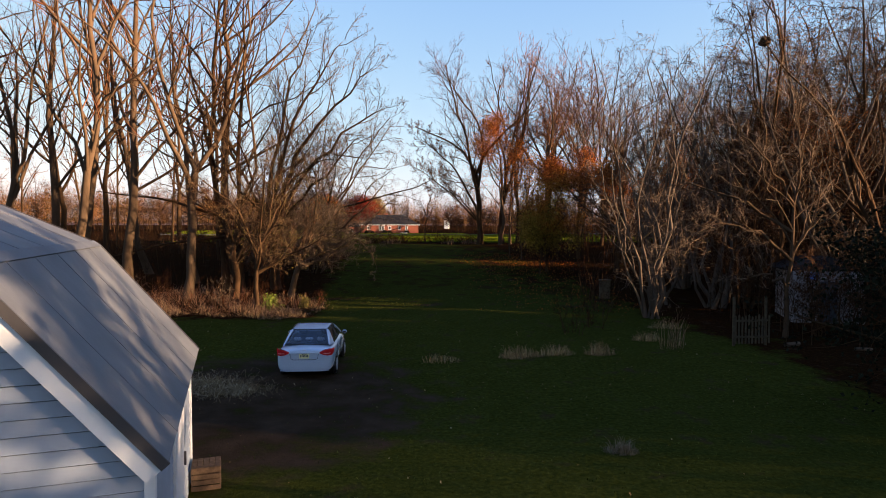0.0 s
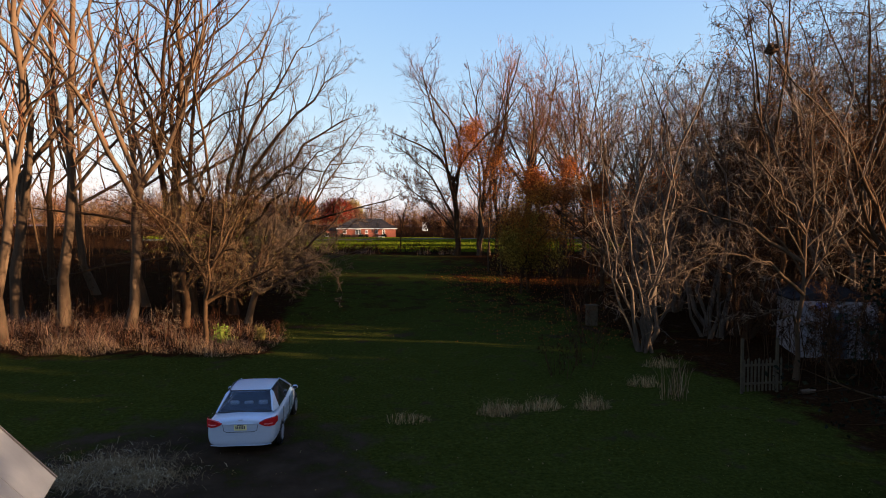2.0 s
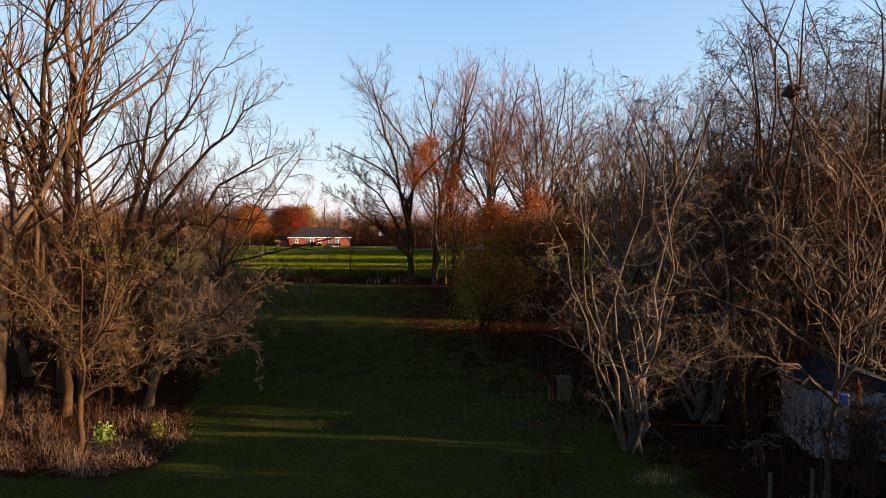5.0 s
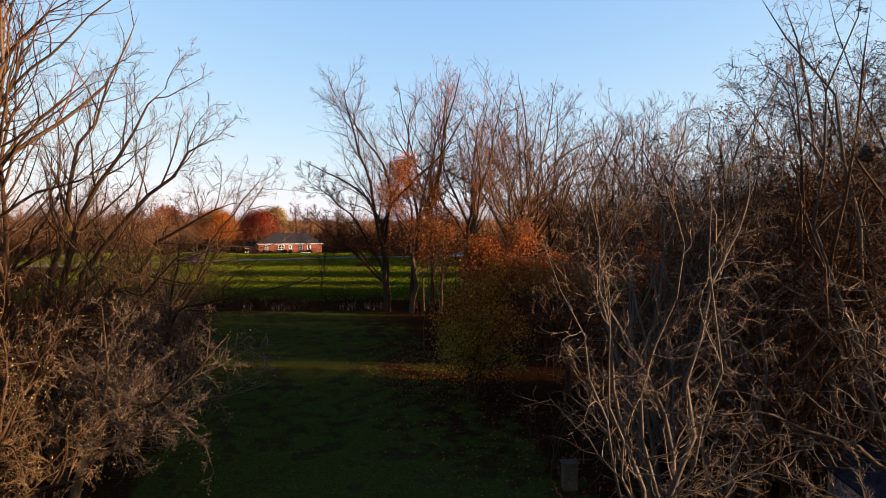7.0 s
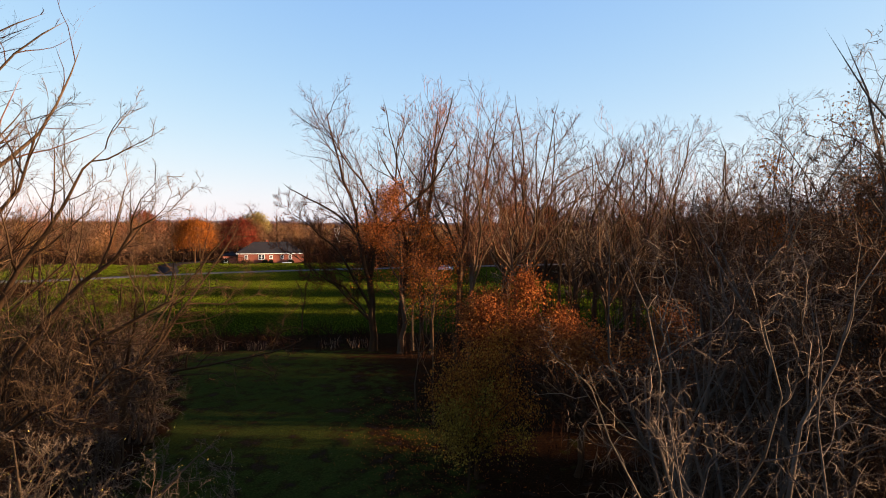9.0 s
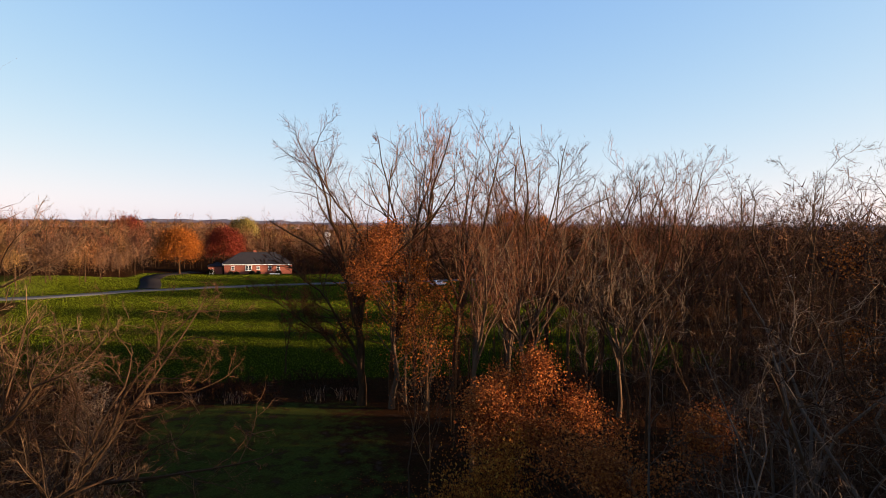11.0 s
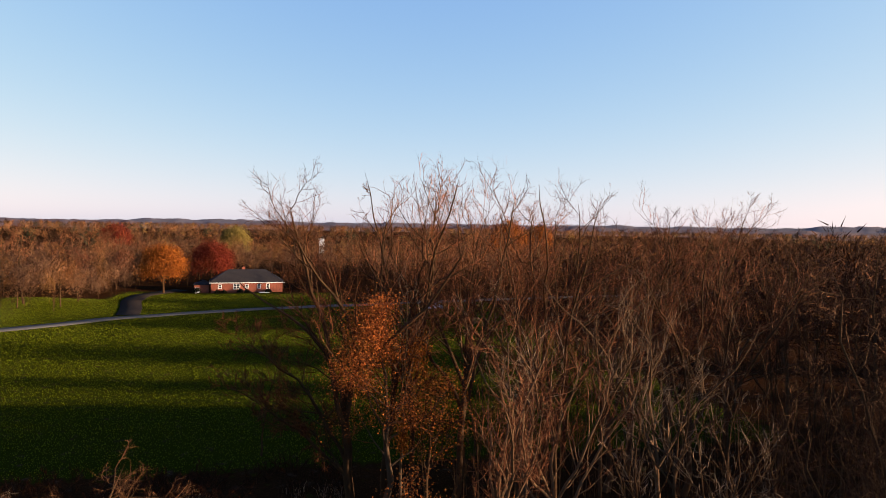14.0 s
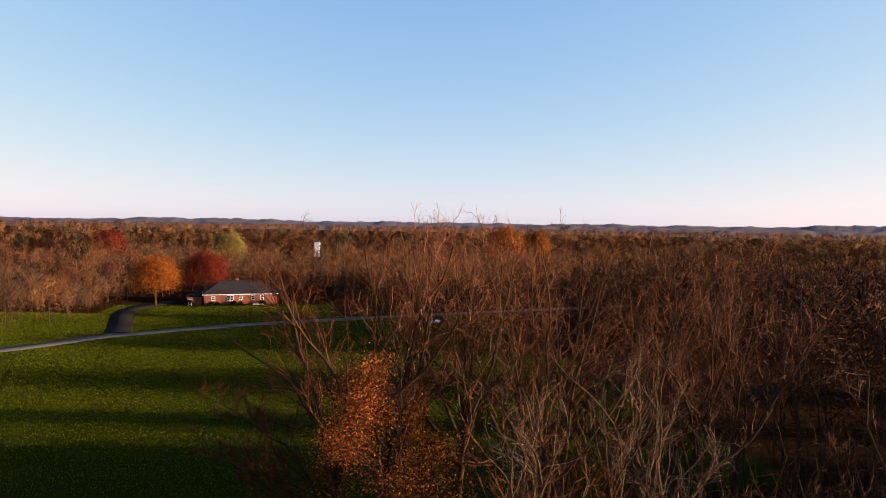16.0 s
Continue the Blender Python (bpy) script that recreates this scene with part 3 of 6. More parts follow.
def build_shed():
    """A gambrel shed. Its own x runs from the east eave (0) to the west, y along the ridge, z up."""
    W, LEN, EAVE, BR, ZB, ZR = 7.2, 6.1, 2.42, 1.68, 4.46, 5.35
    ob = tagged(new("shed"), "pale blue clapboard gambrel shed with grey roofing", "shed")
    ob.matrix_world = Matrix(((-0.947, -0.322, 0, -2.79), (-0.322, 0.947, 0, 6.14), (0, 0, 1, 0), (0, 0, 0, 1)))
    prof = [(0, EAVE), (BR, ZB), (W / 2, ZR), (W - BR, ZB), (W, EAVE)]
    inner = [(0.16, -0.1), (0.16, EAVE + 0.1), (BR + 0.05, ZB - 0.12), (W / 2, ZR - 0.12), (W - BR - 0.05, ZB - 0.12), (W - 0.16, EAVE + 0.1), (W - 0.16, -0.1)]
    part("wall", bmesh_shift(solid(inner, LEN - 0.34), 0, 0.2, 0), SIDING, ob)
    for i in range(4):                                   # roof slabs, each a sheet with thickness
        (x0, z0), (x1, z1) = prof[i], prof[i + 1]
        dx, dz = x1 - x0, z1 - z0
        l = math.hypot(dx, dz)
        nx, nz = -dz / l * 0.06, dx / l * 0.06
        part("roof_slope", solid([(x0, z0), (x1, z1), (x1 + nx, z1 + nz), (x0 + nx, z0 + nz)], LEN, 0.008), ROOFING, ob)
        for y in (-0.035, LEN + 0.005):
            part("rake_edge", bmesh_shift(solid([(x0 - nx * 0.5, z0 - nz * 0.5), (x1 - nx * 0.5, z1 - nz * 0.5), (x1 + nx * 1.25, z1 + nz * 1.25), (x0 + nx * 1.25, z0 + nz * 1.25)], 0.03), 0, y, 0), DARK_EDGE, ob)
        for y in (0.0, LEN - 0.03):
            part("fascia", bmesh_shift(solid([(x0 - nx * 3.6, z0 - nz * 3.6), (x1 - nx * 3.6, z1 - nz * 3.6), (x1 - nx * 0.6, z1 - nz * 0.6), (x0 - nx * 0.6, z0 - nz * 0.6)], 0.03), 0, y, 0), WHITE_TRIM, ob)
        for k in range(1, 6):                            # seams of the roofing sheets
            bm = solid([(x0 + nx * 1.0, z0 + nz * 1.0), (x1 + nx * 1.0, z1 + nz * 1.0), (x1 + nx * 1.08, z1 + nz * 1.08), (x0 + nx * 1.08, z0 + nz * 1.08)], 0.06)
            part("roof_seam", bmesh_shift(bm, 0, k * LEN / 6, 0), ROOFING, ob)
    bm = bmesh.new()
    box(bm, (BR - 0.02, LEN / 2, ZB + 0.05), (0.16, LEN, 0.03), Matrix.Rotation(radians(-38), 3, "Y"))
    part("break_flashing", bm, ROOFING, ob)
    z = 0.0
    while z < ZR - 0.2:                                  # clapboards on the near gable
        def half(zz):
            return np.interp(zz, [0, EAVE, ZB, ZR], [W / 2 - 0.14, W / 2 - 0.14, W / 2 - BR - 0.08, 0.02])
        a, b = float(half(z)), float(half(z + 0.166))
        bm = bmesh.new()
        c = W / 2
        q = [(c - a, 0.152, z), (c + a, 0.152, z), (c + b, 0.168, z + 0.155), (c - b, 0.168, z + 0.155)]
        lo = [bm.verts.new(p) for p in q]
        hi = [bm.verts.new((p[0], 0.2, p[2])) for p in q]
        bm.faces.new(lo)
        for i in range(4):
            bm.faces.new((lo[i], lo[(i + 1) % 4], hi[(i + 1) % 4], hi[i]))
        bm.faces.new(hi[::-1])
        bmesh.ops.recalc_face_normals(bm, faces=bm.faces)
        part("clapboard", bm, SIDING, ob)
        z += 0.166
    for k in range(13):                                  # clapboards on the east wall
        bm = bmesh.new()
        zz = k * 0.18
        q = [(0.125, 0.22, zz), (0.125, LEN - 0.16, zz), (0.15, LEN - 0.16, zz + 0.18), (0.15, 0.22, zz + 0.18)]
        lo = [bm.verts.new(p) for p in q]
        hi = [bm.verts.new((0.16, p[1], p[2])) for p in q]
        bm.faces.new(lo)
        for i in range(4):
            bm.faces.new((lo[i], lo[(i + 1) % 4], hi[(i + 1) % 4], hi[i]))
        bmesh.ops.recalc_face_normals(bm, faces=bm.faces)
        part("clapboard", bm, SIDING, ob)
    for x, y in ((0.15, 0.19), (0.15, LEN - 0.15), (W - 0.15, 0.19)):
        part("corner_board", box(bmesh.new(), (x, y, EAVE / 2), (0.11, 0.11, EAVE + 0.1), None, 0.006), WHITE_TRIM, ob)
    part("door", box(bmesh.new(), (0.115, 3.2, 1.0), (0.05, 1.5, 2.0), None, 0.01), WHITE_TRIM, ob)
    part("latch", box(bmesh.new(), (0.08, 3.85, 1.15), (0.05, 0.04, 0.22), None, 0.006), DARK_EDGE, ob)


def bmesh_shift(bm, x, y, z):
    bmesh.ops.translate(bm, verts=bm.verts, vec=(x, y, z))
    return bm


build_shed()

# ---- house ----
BRICK = painted("red_brick", (0.19, 0.062, 0.040), 0.9, var=0.3, scale=4.0, bump=0.4)
SHINGLE = painted("dark_shingle", (0.022, 0.02, 0.021), 0.9, var=0.3, scale=3.0, bump=0.4)
m_, t_, b_ = material("window_glass", 0.05)
b_.inputs["Base Color"].default_value = (0.02, 0.025, 0.03, 1)
b_.inputs["Specular IOR Level"].default_value = 0.6
GLASS = m_


def hip_roof(x0, x1, y0, y1, z, rise, over=0.5):
    bm = bmesh.new()
    d = (y1 - y0) / 2 + over
    lo = [bm.verts.new(p) for p in ((x0 - over, y0 - over, z), (x1 + over, y0 - over, z), (x1 + over, y1 + over, z), (x0 - over, y1 + over, z))]
    e = [bm.verts.new((v.co.x, v.co.y, z + 0.15)) for v in lo]
    a, b = bm.verts.new((x0 - over + d, (y0 + y1) / 2, z + rise)), bm.verts.new((x1 + over - d, (y0 + y1) / 2, z + rise))
    bm.faces.new(lo[::-1])
    for i in range(4):
        bm.faces.new((lo[i], lo[(i + 1) % 4], e[(i + 1) % 4], e[i]))
    bm.faces.new((e[0], e[1], b, a))
    bm.faces.new((e[1], e[2], b))
    bm.faces.new((e[2], e[3], a, b))
    bm.faces.new((e[3], e[0], a))
    return bm


def window(parent, x, z, w, h, y=-0.02):
    win = part("window", box(bmesh.new(), (x, y, z), (w, 0.1, h), None, 0.01), WHITE_TRIM, parent)
    cols = 2 if w > 1.2 else 1
    pw = (w - 0.12 * (cols + 1)) / cols
    for i in range(cols):
        for zz in (-0.25, 0.25):
            part("pane", box(bmesh.new(), (x - w / 2 + 0.12 + pw / 2 + i * (pw + 0.12), y - 0.045, z + zz * (h - 0.1)), (pw, 0.03, h / 2 - 0.14)), GLASS, win)
    part("sill", box(bmesh.new(), (x, y - 0.06, z - h / 2 - 0.05), (w + 0.2, 0.2, 0.08), None, 0.01), WHITE_TRIM, win)


def build_house():
    ob = tagged(new("house"), "long red brick ranch house with dark hipped roof", "house")
    ob.matrix_world = pose(-30.0, 229.0, float(gz(-25, 230)), 0, 0, 8.0)
    part("wall", box(bmesh.new(), (10.5, 5.0, 1.3), (21, 10, 3.4), None, 0.02), BRICK, ob)
    roof = part("roof", hip_roof(0, 21, 0, 10, 3.1, 3.7), SHINGLE, ob)
    part("chimney", box(bmesh.new(), (9.5, 6.5, 6.6), (0.9, 0.9, 1.6), None, 0.02), BRICK, roof)
    part("eave_trim", box(bmesh.new(), (10.5, -0.53, 3.02), (22, 0.06, 0.18)), WHITE_TRIM, ob)
    for x in (-0.53, 21.53):
        part("eave_trim", box(bmesh.new(), (x, 5.0, 3.02), (0.06, 11, 0.18)), WHITE_TRIM, ob)
    for x, w, h in ((7.4, 2.0, 1.6), (10.4, 1.0, 1.1), (14.0, 1.0, 1.3), (16.6, 1.0, 1.5), (2.6, 1.0, 1.2)):
        window(ob, x, 1.9, w, h)
    part("porch_slab", box(bmesh.new(), (15.4, -1.2, -0.1), (3.0, 2.0, 0.5), None, 0.02), WHITE_TRIM, ob)
    wing = part("entry_wing", box(bmesh.new(), (-2.6, 4.2, 1.0), (4.2, 6.0, 2.6), None, 0.02), BRICK, ob, "dark low entry wing")
    part("wing_roof", hip_roof(-4.7, 0.0, 1.2, 7.2, 2.35, 1.3, 0.3), SHINGLE, wing)
    bm = bmesh.new()
    box(bm, (-4.3, 0.4, 1.1), (0.12, 3.6, 0.16), Matrix.Rotation(radians(32), 3, "X"))
    box(bm, (-3.3, 0.4, 1.1), (0.12, 3.6, 0.16), Matrix.Rotation(radians(32), 3, "X"))
    for k in range(6):
        box(bm, (-3.8, -1.0 + k * 0.55, 0.25 + k * 0.33), (1.0, 0.3, 0.05))
    part("steps", bm, WHITE_TRIM, ob, "white wooden steps")



def shrub(x, y, w, h, seed):
    """A low rounded evergreen of small leaves on short stems."""
    ob = thing("shrub", (x, y, float(gz(x, y))), "dark clipped evergreen shrub by the brick wall", "shrub", "house shrubs")
    g = np.random.default_rng(seed)
    d = unit(g.normal(size=(260, 3)))
    d[:, 2] = np.abs(d[:, 2])
    v, t = leaves(g, d * np.array([w / 2, w / 2, h]) * g.uniform(0.5, 1, (260, 1)), 1100, 0.28, 0.08)
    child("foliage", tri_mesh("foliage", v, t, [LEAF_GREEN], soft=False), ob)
    p, rr, L = stem(g, h * 0.7, 0.05, (0, 0), 4)
    child("stem", tri_mesh("stem", *tubes(p, rr, 5), [BARK_DARK]), ob)


build_house()
for i, (x, y, w, h) in enumerate(((-28, 228.3, 1.8, 1.1), (-26.2, 228.6, 1.6, 0.9), (-21.5, 229.2, 1.8, 1.2), (-19.6, 229.4, 1.4, 0.9), (-13.4, 230.4, 2.0, 1.2), (-34.0, 228.5, 2.4, 1.8))):
    shrub(x, y, w, h, 850 + i)

# ---- trees ----
def Z(top, x, y):
    """Height above the ground at (x, y) of a top given above the datum."""
    return top - float(gz(x, y))


def add_trees(rows, kind, mats, label, group, seed, dense=0.9, tw=0.009, leaf=None):
    """rows: (x, y, height, trunk radius, lean x, lean y)."""
    for i, (x, y, h, r, lx, ly) in enumerate(rows):
        plant(tree_meshes(seed + i, kind, h, r, (lx, ly), dense, tw, mats, leaf), x, y, label, group=group)


GREY_RED, GREY_PALE, DARK = (BARK_GREY, TWIG_RED), (BARK_GREY, TWIG_PALE), (BARK_DARK, TWIG_DARK)
# west grove behind the bramble bank
add_trees([(-28.6, 40, 25, 0.28, 2.0, 0), (-23.0, 40.0, 26, 0.34, 0, 0), (-15.4, 37.2, 26, 0.28, 1.0, 0)], "forked", GREY_RED, "tall forked bare tree with sunlit grey trunk", "west grove", 100, 0.9, 0.008)
add_trees([(-19.2, 37.9, 28, 0.31, 1.2, 0), (-19.8, 33.7, 26, 0.27, 1.0, 0), (-15.0, 44, 27, 0.34, 1.5, 0), (-27, 43, 24, 0.34, 0, 0), (-17.3, 43.7, 24, 0.22, -1, 0), (-22.6, 48, 25, 0.26, 0, 0)], "tall", GREY_RED, "tall bare woodland tree with grey bark", "west grove", 120, 0.85, 0.009)
add_trees([(-14.2, 40.8, 25, 0.25, 0.6, 0), (-12.9, 39.9, 22, 0.2, 0.4, 0), (-20, 56, 23, 0.24, 0, 0), (-13, 53, 13, 0.18, 0, 0), (-28, 52, 24, 0.26, 0, 0), (-33, 46, 24, 0.28, 0, 0), (-35, 58, 24, 0.28, 0, 0), (-26, 62, 22, 0.24, 0, 0)], "tall", DARK, "bare dark-barked woodland tree", "west grove", 140, 0.8, 0.013)
# two old spreading trees at the bank's end
plant(tree_meshes(161, "spread", 10, 0.17, (0.2, -0.6), 0.95, 0.0068, (BARK_DARK, TWIG_BROWN), (LEAF_OLIVE, 1100, 0.06, 0.25, 0.95), 0.72), -10.1, 33.2, "old spreading tree with tangled bare crown", group="bank trees")
plant(tree_meshes(168, "spread", 14, 0.32, (-1.0, 0), 1.2, 0.008, (BARK_DARK, TWIG_BROWN), None, 1.0, [(0.8, (3.0, -2, 9.5), (8.0, -3, 11.5)), (0.95, (2.5, -1.5, 11), (7.2, -2.5, 14.0)), (0.7, (3.5, -2.5, 7.5), (6.6, -4, 9.6)), (0.99, (1.5, -1, 12.5), (5.0, -1.5, 16.0)), (0.9, (2.0, -3, 8.5), (5.4, -4.5, 8.2)), (0.99, (0.5, 0, 12.5), (2.6, -0.5, 17.0))]), -11.0, 41.0, "broad bare tree with long arching limbs", group="bank trees")
plant(tree_meshes(165, "spread", 10, 0.22, (0, 0), 1.0, 0.008, DARK), -12.6, 37.5, "dark spreading tree behind the bank", group="bank trees")
plant(tree_meshes(162, "spread", 8.5, 0.20, (2.8, -0.8), 1.1, 0.0065, (BARK_GREY, TWIG_PALE), (LEAF_OLIVE, 1000, 0.06, 0.15, 0.9), 1.0, [(0.85, (3.4, -1.2, 6.2), (5.7, -2.1, 1.6)), (0.9, (2.6, -1.0, 5.2), (5.0, -1.0, 5.0)), (0.8, (2.0, -2.0, 4.4), (4.2, -3.4, 3.4)), (0.95, (1.4, -1.5, 6), (3.0, -2.5, 7.5))]), -9.5, 38.6, "leaning spreading tree with low drooping limb", group="bank trees")
add_trees([(-14.5, 47, 5.5, 0.09, 0, 0), (-9.8, 48, 8, 0.08, 0, 0), (-10.6, 56, 7.0, 0.08, 0, 0), (-17, 53, 5.0, 0.09, 0, 0), (-13, 63, 7, 0.08, 0, 0), (-15, 71, 6.5, 0.08, 0, 0), (-20, 66, 8, 0.09, 0, 0)], "brush", GREY_PALE, "leafless shrub thicket under the grove, tawny twigs", "grove shrubs", 170, 0.72, 0.009)
add_trees([(-10.6, 49.5, 9.5, 0.13, 0.5, 0), (-9.8, 56, 9, 0.12, 0, 0)], "brush", GREY_PALE, "bushy thicket tree at the meadow's edge", "bank trees", 190, 0.85, 0.009)
add_trees([(-13.0, 44.5, 8.5, 0.13, 0.3, 0)], "brush", GREY_RED, "dense bushy tree inside the grove", "bank trees", 184, 0.95, 0.010)
plant(tree_meshes(195, "spread", 14.8, 0.16, (1.6, 0), 1.0, 0.010, (BARK_DARK, TWIG_ASH)), -10.2, 52.5, "wide bare tree overhanging the meadow's edge", group="bank trees")
# low shrubs on the bank
add_trees([(-17.5, 35.0, 2.6, 0.04, 0, 0), (-12.4, 34.6, 2.2, 0.04, 0, 0), (-22.5, 36.0, 2.8, 0.04, 0, 0)], "brush", GREY_PALE, "low many-stemmed shrub on the bank, warm sunlit twigs", "bank trees", 180, 0.55, 0.006)
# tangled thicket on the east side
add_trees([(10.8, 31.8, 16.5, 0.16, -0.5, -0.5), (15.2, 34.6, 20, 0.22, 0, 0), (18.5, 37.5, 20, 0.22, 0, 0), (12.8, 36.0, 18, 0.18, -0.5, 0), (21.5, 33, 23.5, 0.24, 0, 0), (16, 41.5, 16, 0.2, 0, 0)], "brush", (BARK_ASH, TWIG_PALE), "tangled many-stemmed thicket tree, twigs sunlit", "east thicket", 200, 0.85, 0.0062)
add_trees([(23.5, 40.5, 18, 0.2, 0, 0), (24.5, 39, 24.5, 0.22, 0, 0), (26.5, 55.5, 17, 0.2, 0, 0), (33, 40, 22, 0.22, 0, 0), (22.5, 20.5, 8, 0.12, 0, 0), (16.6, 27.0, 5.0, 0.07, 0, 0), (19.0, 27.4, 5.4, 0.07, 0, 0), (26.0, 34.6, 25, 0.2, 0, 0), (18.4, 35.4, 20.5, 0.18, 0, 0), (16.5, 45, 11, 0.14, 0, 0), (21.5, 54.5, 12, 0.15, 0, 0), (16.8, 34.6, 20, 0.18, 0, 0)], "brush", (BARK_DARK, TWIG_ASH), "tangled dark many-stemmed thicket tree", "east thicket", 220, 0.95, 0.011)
add_trees([(5.8, 27.4, 2.6, 0.025, 0, 0), (7.2, 29.0, 2.8, 0.03, 0, 0), (8.6, 33.5, 3.6, 0.04, 0, 0), (9.0, 38.5, 4.2, 0.04, 0, 0)], "brush", DARK, "clump of slim dark saplings in rough grass", "meadow saplings", 250, 0.5, 0.006)
plant(tree_meshes(262, "tall", 12, 0.10, (-0.8, -0.5), 0.9, 0.0065, GREY_PALE, None, 1.0, [(0.3, (-2.0, -0.5, 5.6), (-5.0, -0.8, 4.6)), (0.4, (-2.5, 0.5, 6.8), (-5.4, 0.6, 6.6)), (0.2, (-1.5, -1.0, 3.2), (-3.6, -1.8, 2.6)), (0.5, (-1.5, -1, 8), (-3.2, -1.5, 9.0))]), 14.7, 26.6, "pale-barked tangled tree at the thicket's edge", group="east thicket")
plant(tree_meshes(264, "forked", 15, 0.24, (-6.0, 0), 0.8, 0.010, DARK), 23.4, 30.5, "dark trunk leaning out of the thicket", group="east thicket")
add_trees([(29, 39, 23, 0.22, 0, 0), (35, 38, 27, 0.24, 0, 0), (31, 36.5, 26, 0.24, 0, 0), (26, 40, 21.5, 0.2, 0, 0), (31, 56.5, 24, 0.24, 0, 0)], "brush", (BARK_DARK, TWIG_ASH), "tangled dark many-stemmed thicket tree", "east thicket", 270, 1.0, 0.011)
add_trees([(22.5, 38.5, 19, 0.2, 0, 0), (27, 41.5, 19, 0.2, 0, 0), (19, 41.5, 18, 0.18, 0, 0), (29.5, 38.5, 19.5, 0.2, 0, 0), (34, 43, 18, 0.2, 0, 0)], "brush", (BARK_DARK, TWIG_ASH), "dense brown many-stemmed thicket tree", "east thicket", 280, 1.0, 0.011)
# young wood in front of the tall row
add_trees([(9.2, 55.7, Z(20.0, 9, 55), 0.16, 0.8, 0), (12.6, 57.8, Z(20.4, 12, 58), 0.15, 0.4, 0)], "high", (BARK_TAN, TWIG_RED), "young bare tree forking high, limbs pale where sunlit", "young wood", 300, 1.1, 0.010)
add_trees([(16.0, 56.7, Z(16.0, 16, 57), 0.10, -0.5, 0), (19.1, 56.1, Z(16.2, 19, 56), 0.10, 0.8, 0), (21.4, 61.2, Z(18.4, 21, 61), 0.12, -0.8, 0), (19.4, 67, Z(20.4, 19, 67), 0.14, 0.5, 0)], "high", (BARK_DARK, TWIG_PALE), "slim young bare tree, stem coloured for shade, tips for sun", "young wood", 305, 0.75, 0.008)
add_trees([(15.4, 54.5, 9.0, 0.08, 0, 0), (20.6, 55.2, 9.5, 0.08, 0, 0), (25.6, 59.0, 10.0, 0.08, 0, 0)], "brush", (BARK_DARK, TWIG_PALE), "low leafless shrub, curling twigs paled for sun on them", "young wood", 310, 0.4, 0.007)
add_trees([(30, 66, 17, 0.17, 0, 0), (41, 70, 18, 0.18, 0, 0), (30, 56, 15, 0.16, 0, 0)], "brush", (BARK_DARK, TWIG_DARK), "slim many-stemmed bare tree with dark twigs", "young wood", 320, 0.68, 0.012)
# tall row at the meadow's end
plant(tree_meshes(400, "forked", 29.0, 0.36, (-0.5, 0), 1.35, 0.013, (BARK_DARK, TWIG_RED), None, 1.0, [(0.30, (-3.2, -0.3, 6.6), (-8.4, -0.5, 9.6)), (0.27, (-2.6, 0.5, 7.4), (-6.4, 0.8, 6.8)), (0.36, (-2.6, -0.5, 10.5), (-7.8, -1, 13.0))]), 4.5, 76.3, "tall leaning bare tree at the meadow's end", group="tall row")
add_trees([(7.4, 78, 26.6, 0.30, 0.8, 0), (9.6, 80.5, 26.2, 0.24, 1.0, 0), (12.2, 76.5, 26.4, 0.28, 1.4, 0), (17.2, 76, 26.6, 0.28, -0.6, 0), (20.4, 79, 26.6, 0.26, 1.2, 0), (24.6, 77, 25.6, 0.26, 0, 0), (27.6, 79.5, 26.4, 0.28, 1.0, 0), (31.5, 80, 25, 0.26, 0, 0), (14.4, 81.5, 25.8, 0.22, -0.6, 0), (24.0, 84, 26, 0.24, 0, 0), (30.0, 75, 24.0, 0.22, -0.8, 0), (36, 78, 24.6, 0.24, 0, 0), (40, 84, 25.0, 0.24, 0.8, 0), (18.4, 72.5, 24.0, 0.20, 0.8, 0)], "forked", (BARK_DARK, TWIG_RED), "tall bare tree of the row with reddish twigs", "tall row", 420, 1.25, 0.014)
add_trees([(15.4, 70.4, 21.8, 0.18, 0.6, 0), (25.0, 70, 21.0, 0.18, -0.6, 0)], "forked", (BARK_TAN, TWIG_PALE), "bare tree before the row with pale sunlit limbs", "tall row", 480, 1.1, 0.008)
add_trees([(36, 88, 23, 0.26, 0, 0), (43, 80, 21, 0.24, 0, 0), (48, 75, 21, 0.22, 0, 0), (52, 72, 22, 0.24, 0, 0)], "tall", DARK, "tall bare dark tree of the row", "tall row", 440, 0.95, 0.011)
add_trees([(-2.6, 88.5, 9, 0.09, 1.2, 0)], "tall", DARK, "slim bare sapling by the hedge", "hedge saplings", 460, 0.5, 0.010)
# trees that keep their leaves
plant(tree_meshes(500, "tall", 15.2, 0.2, (0, 0), 0.9, 0.012, (BARK_GREY, TWIG_RED), (LEAF_RUST, 17000, 0.10, 0.4, 1.1), 1.35), 6.9, 74.7, "slim tree with copper-orange leaves in its crown", group="autumn trees")
plant(tree_meshes(503, "tall", 18, 0.2, (0, 0), 0.7, 0.012, GREY_PALE, (LEAF_COPPER, 2600, 0.2, 0.12, 0.7), 0.6), 8.2, 75.6, "sunlit slim trunk with few rusty leaves", group="autumn trees")
plant(tree_meshes(507, "tall", 10.5, 0.13, (0.5, 0), 0.9, 0.012, (BARK_DARK, TWIG_DARK), (LEAF_COPPER, 2600, 0.10, 0.1, 1.0), 1.5), 9.6, 73.6, "low rusty tree beside the copper one", group="autumn trees")
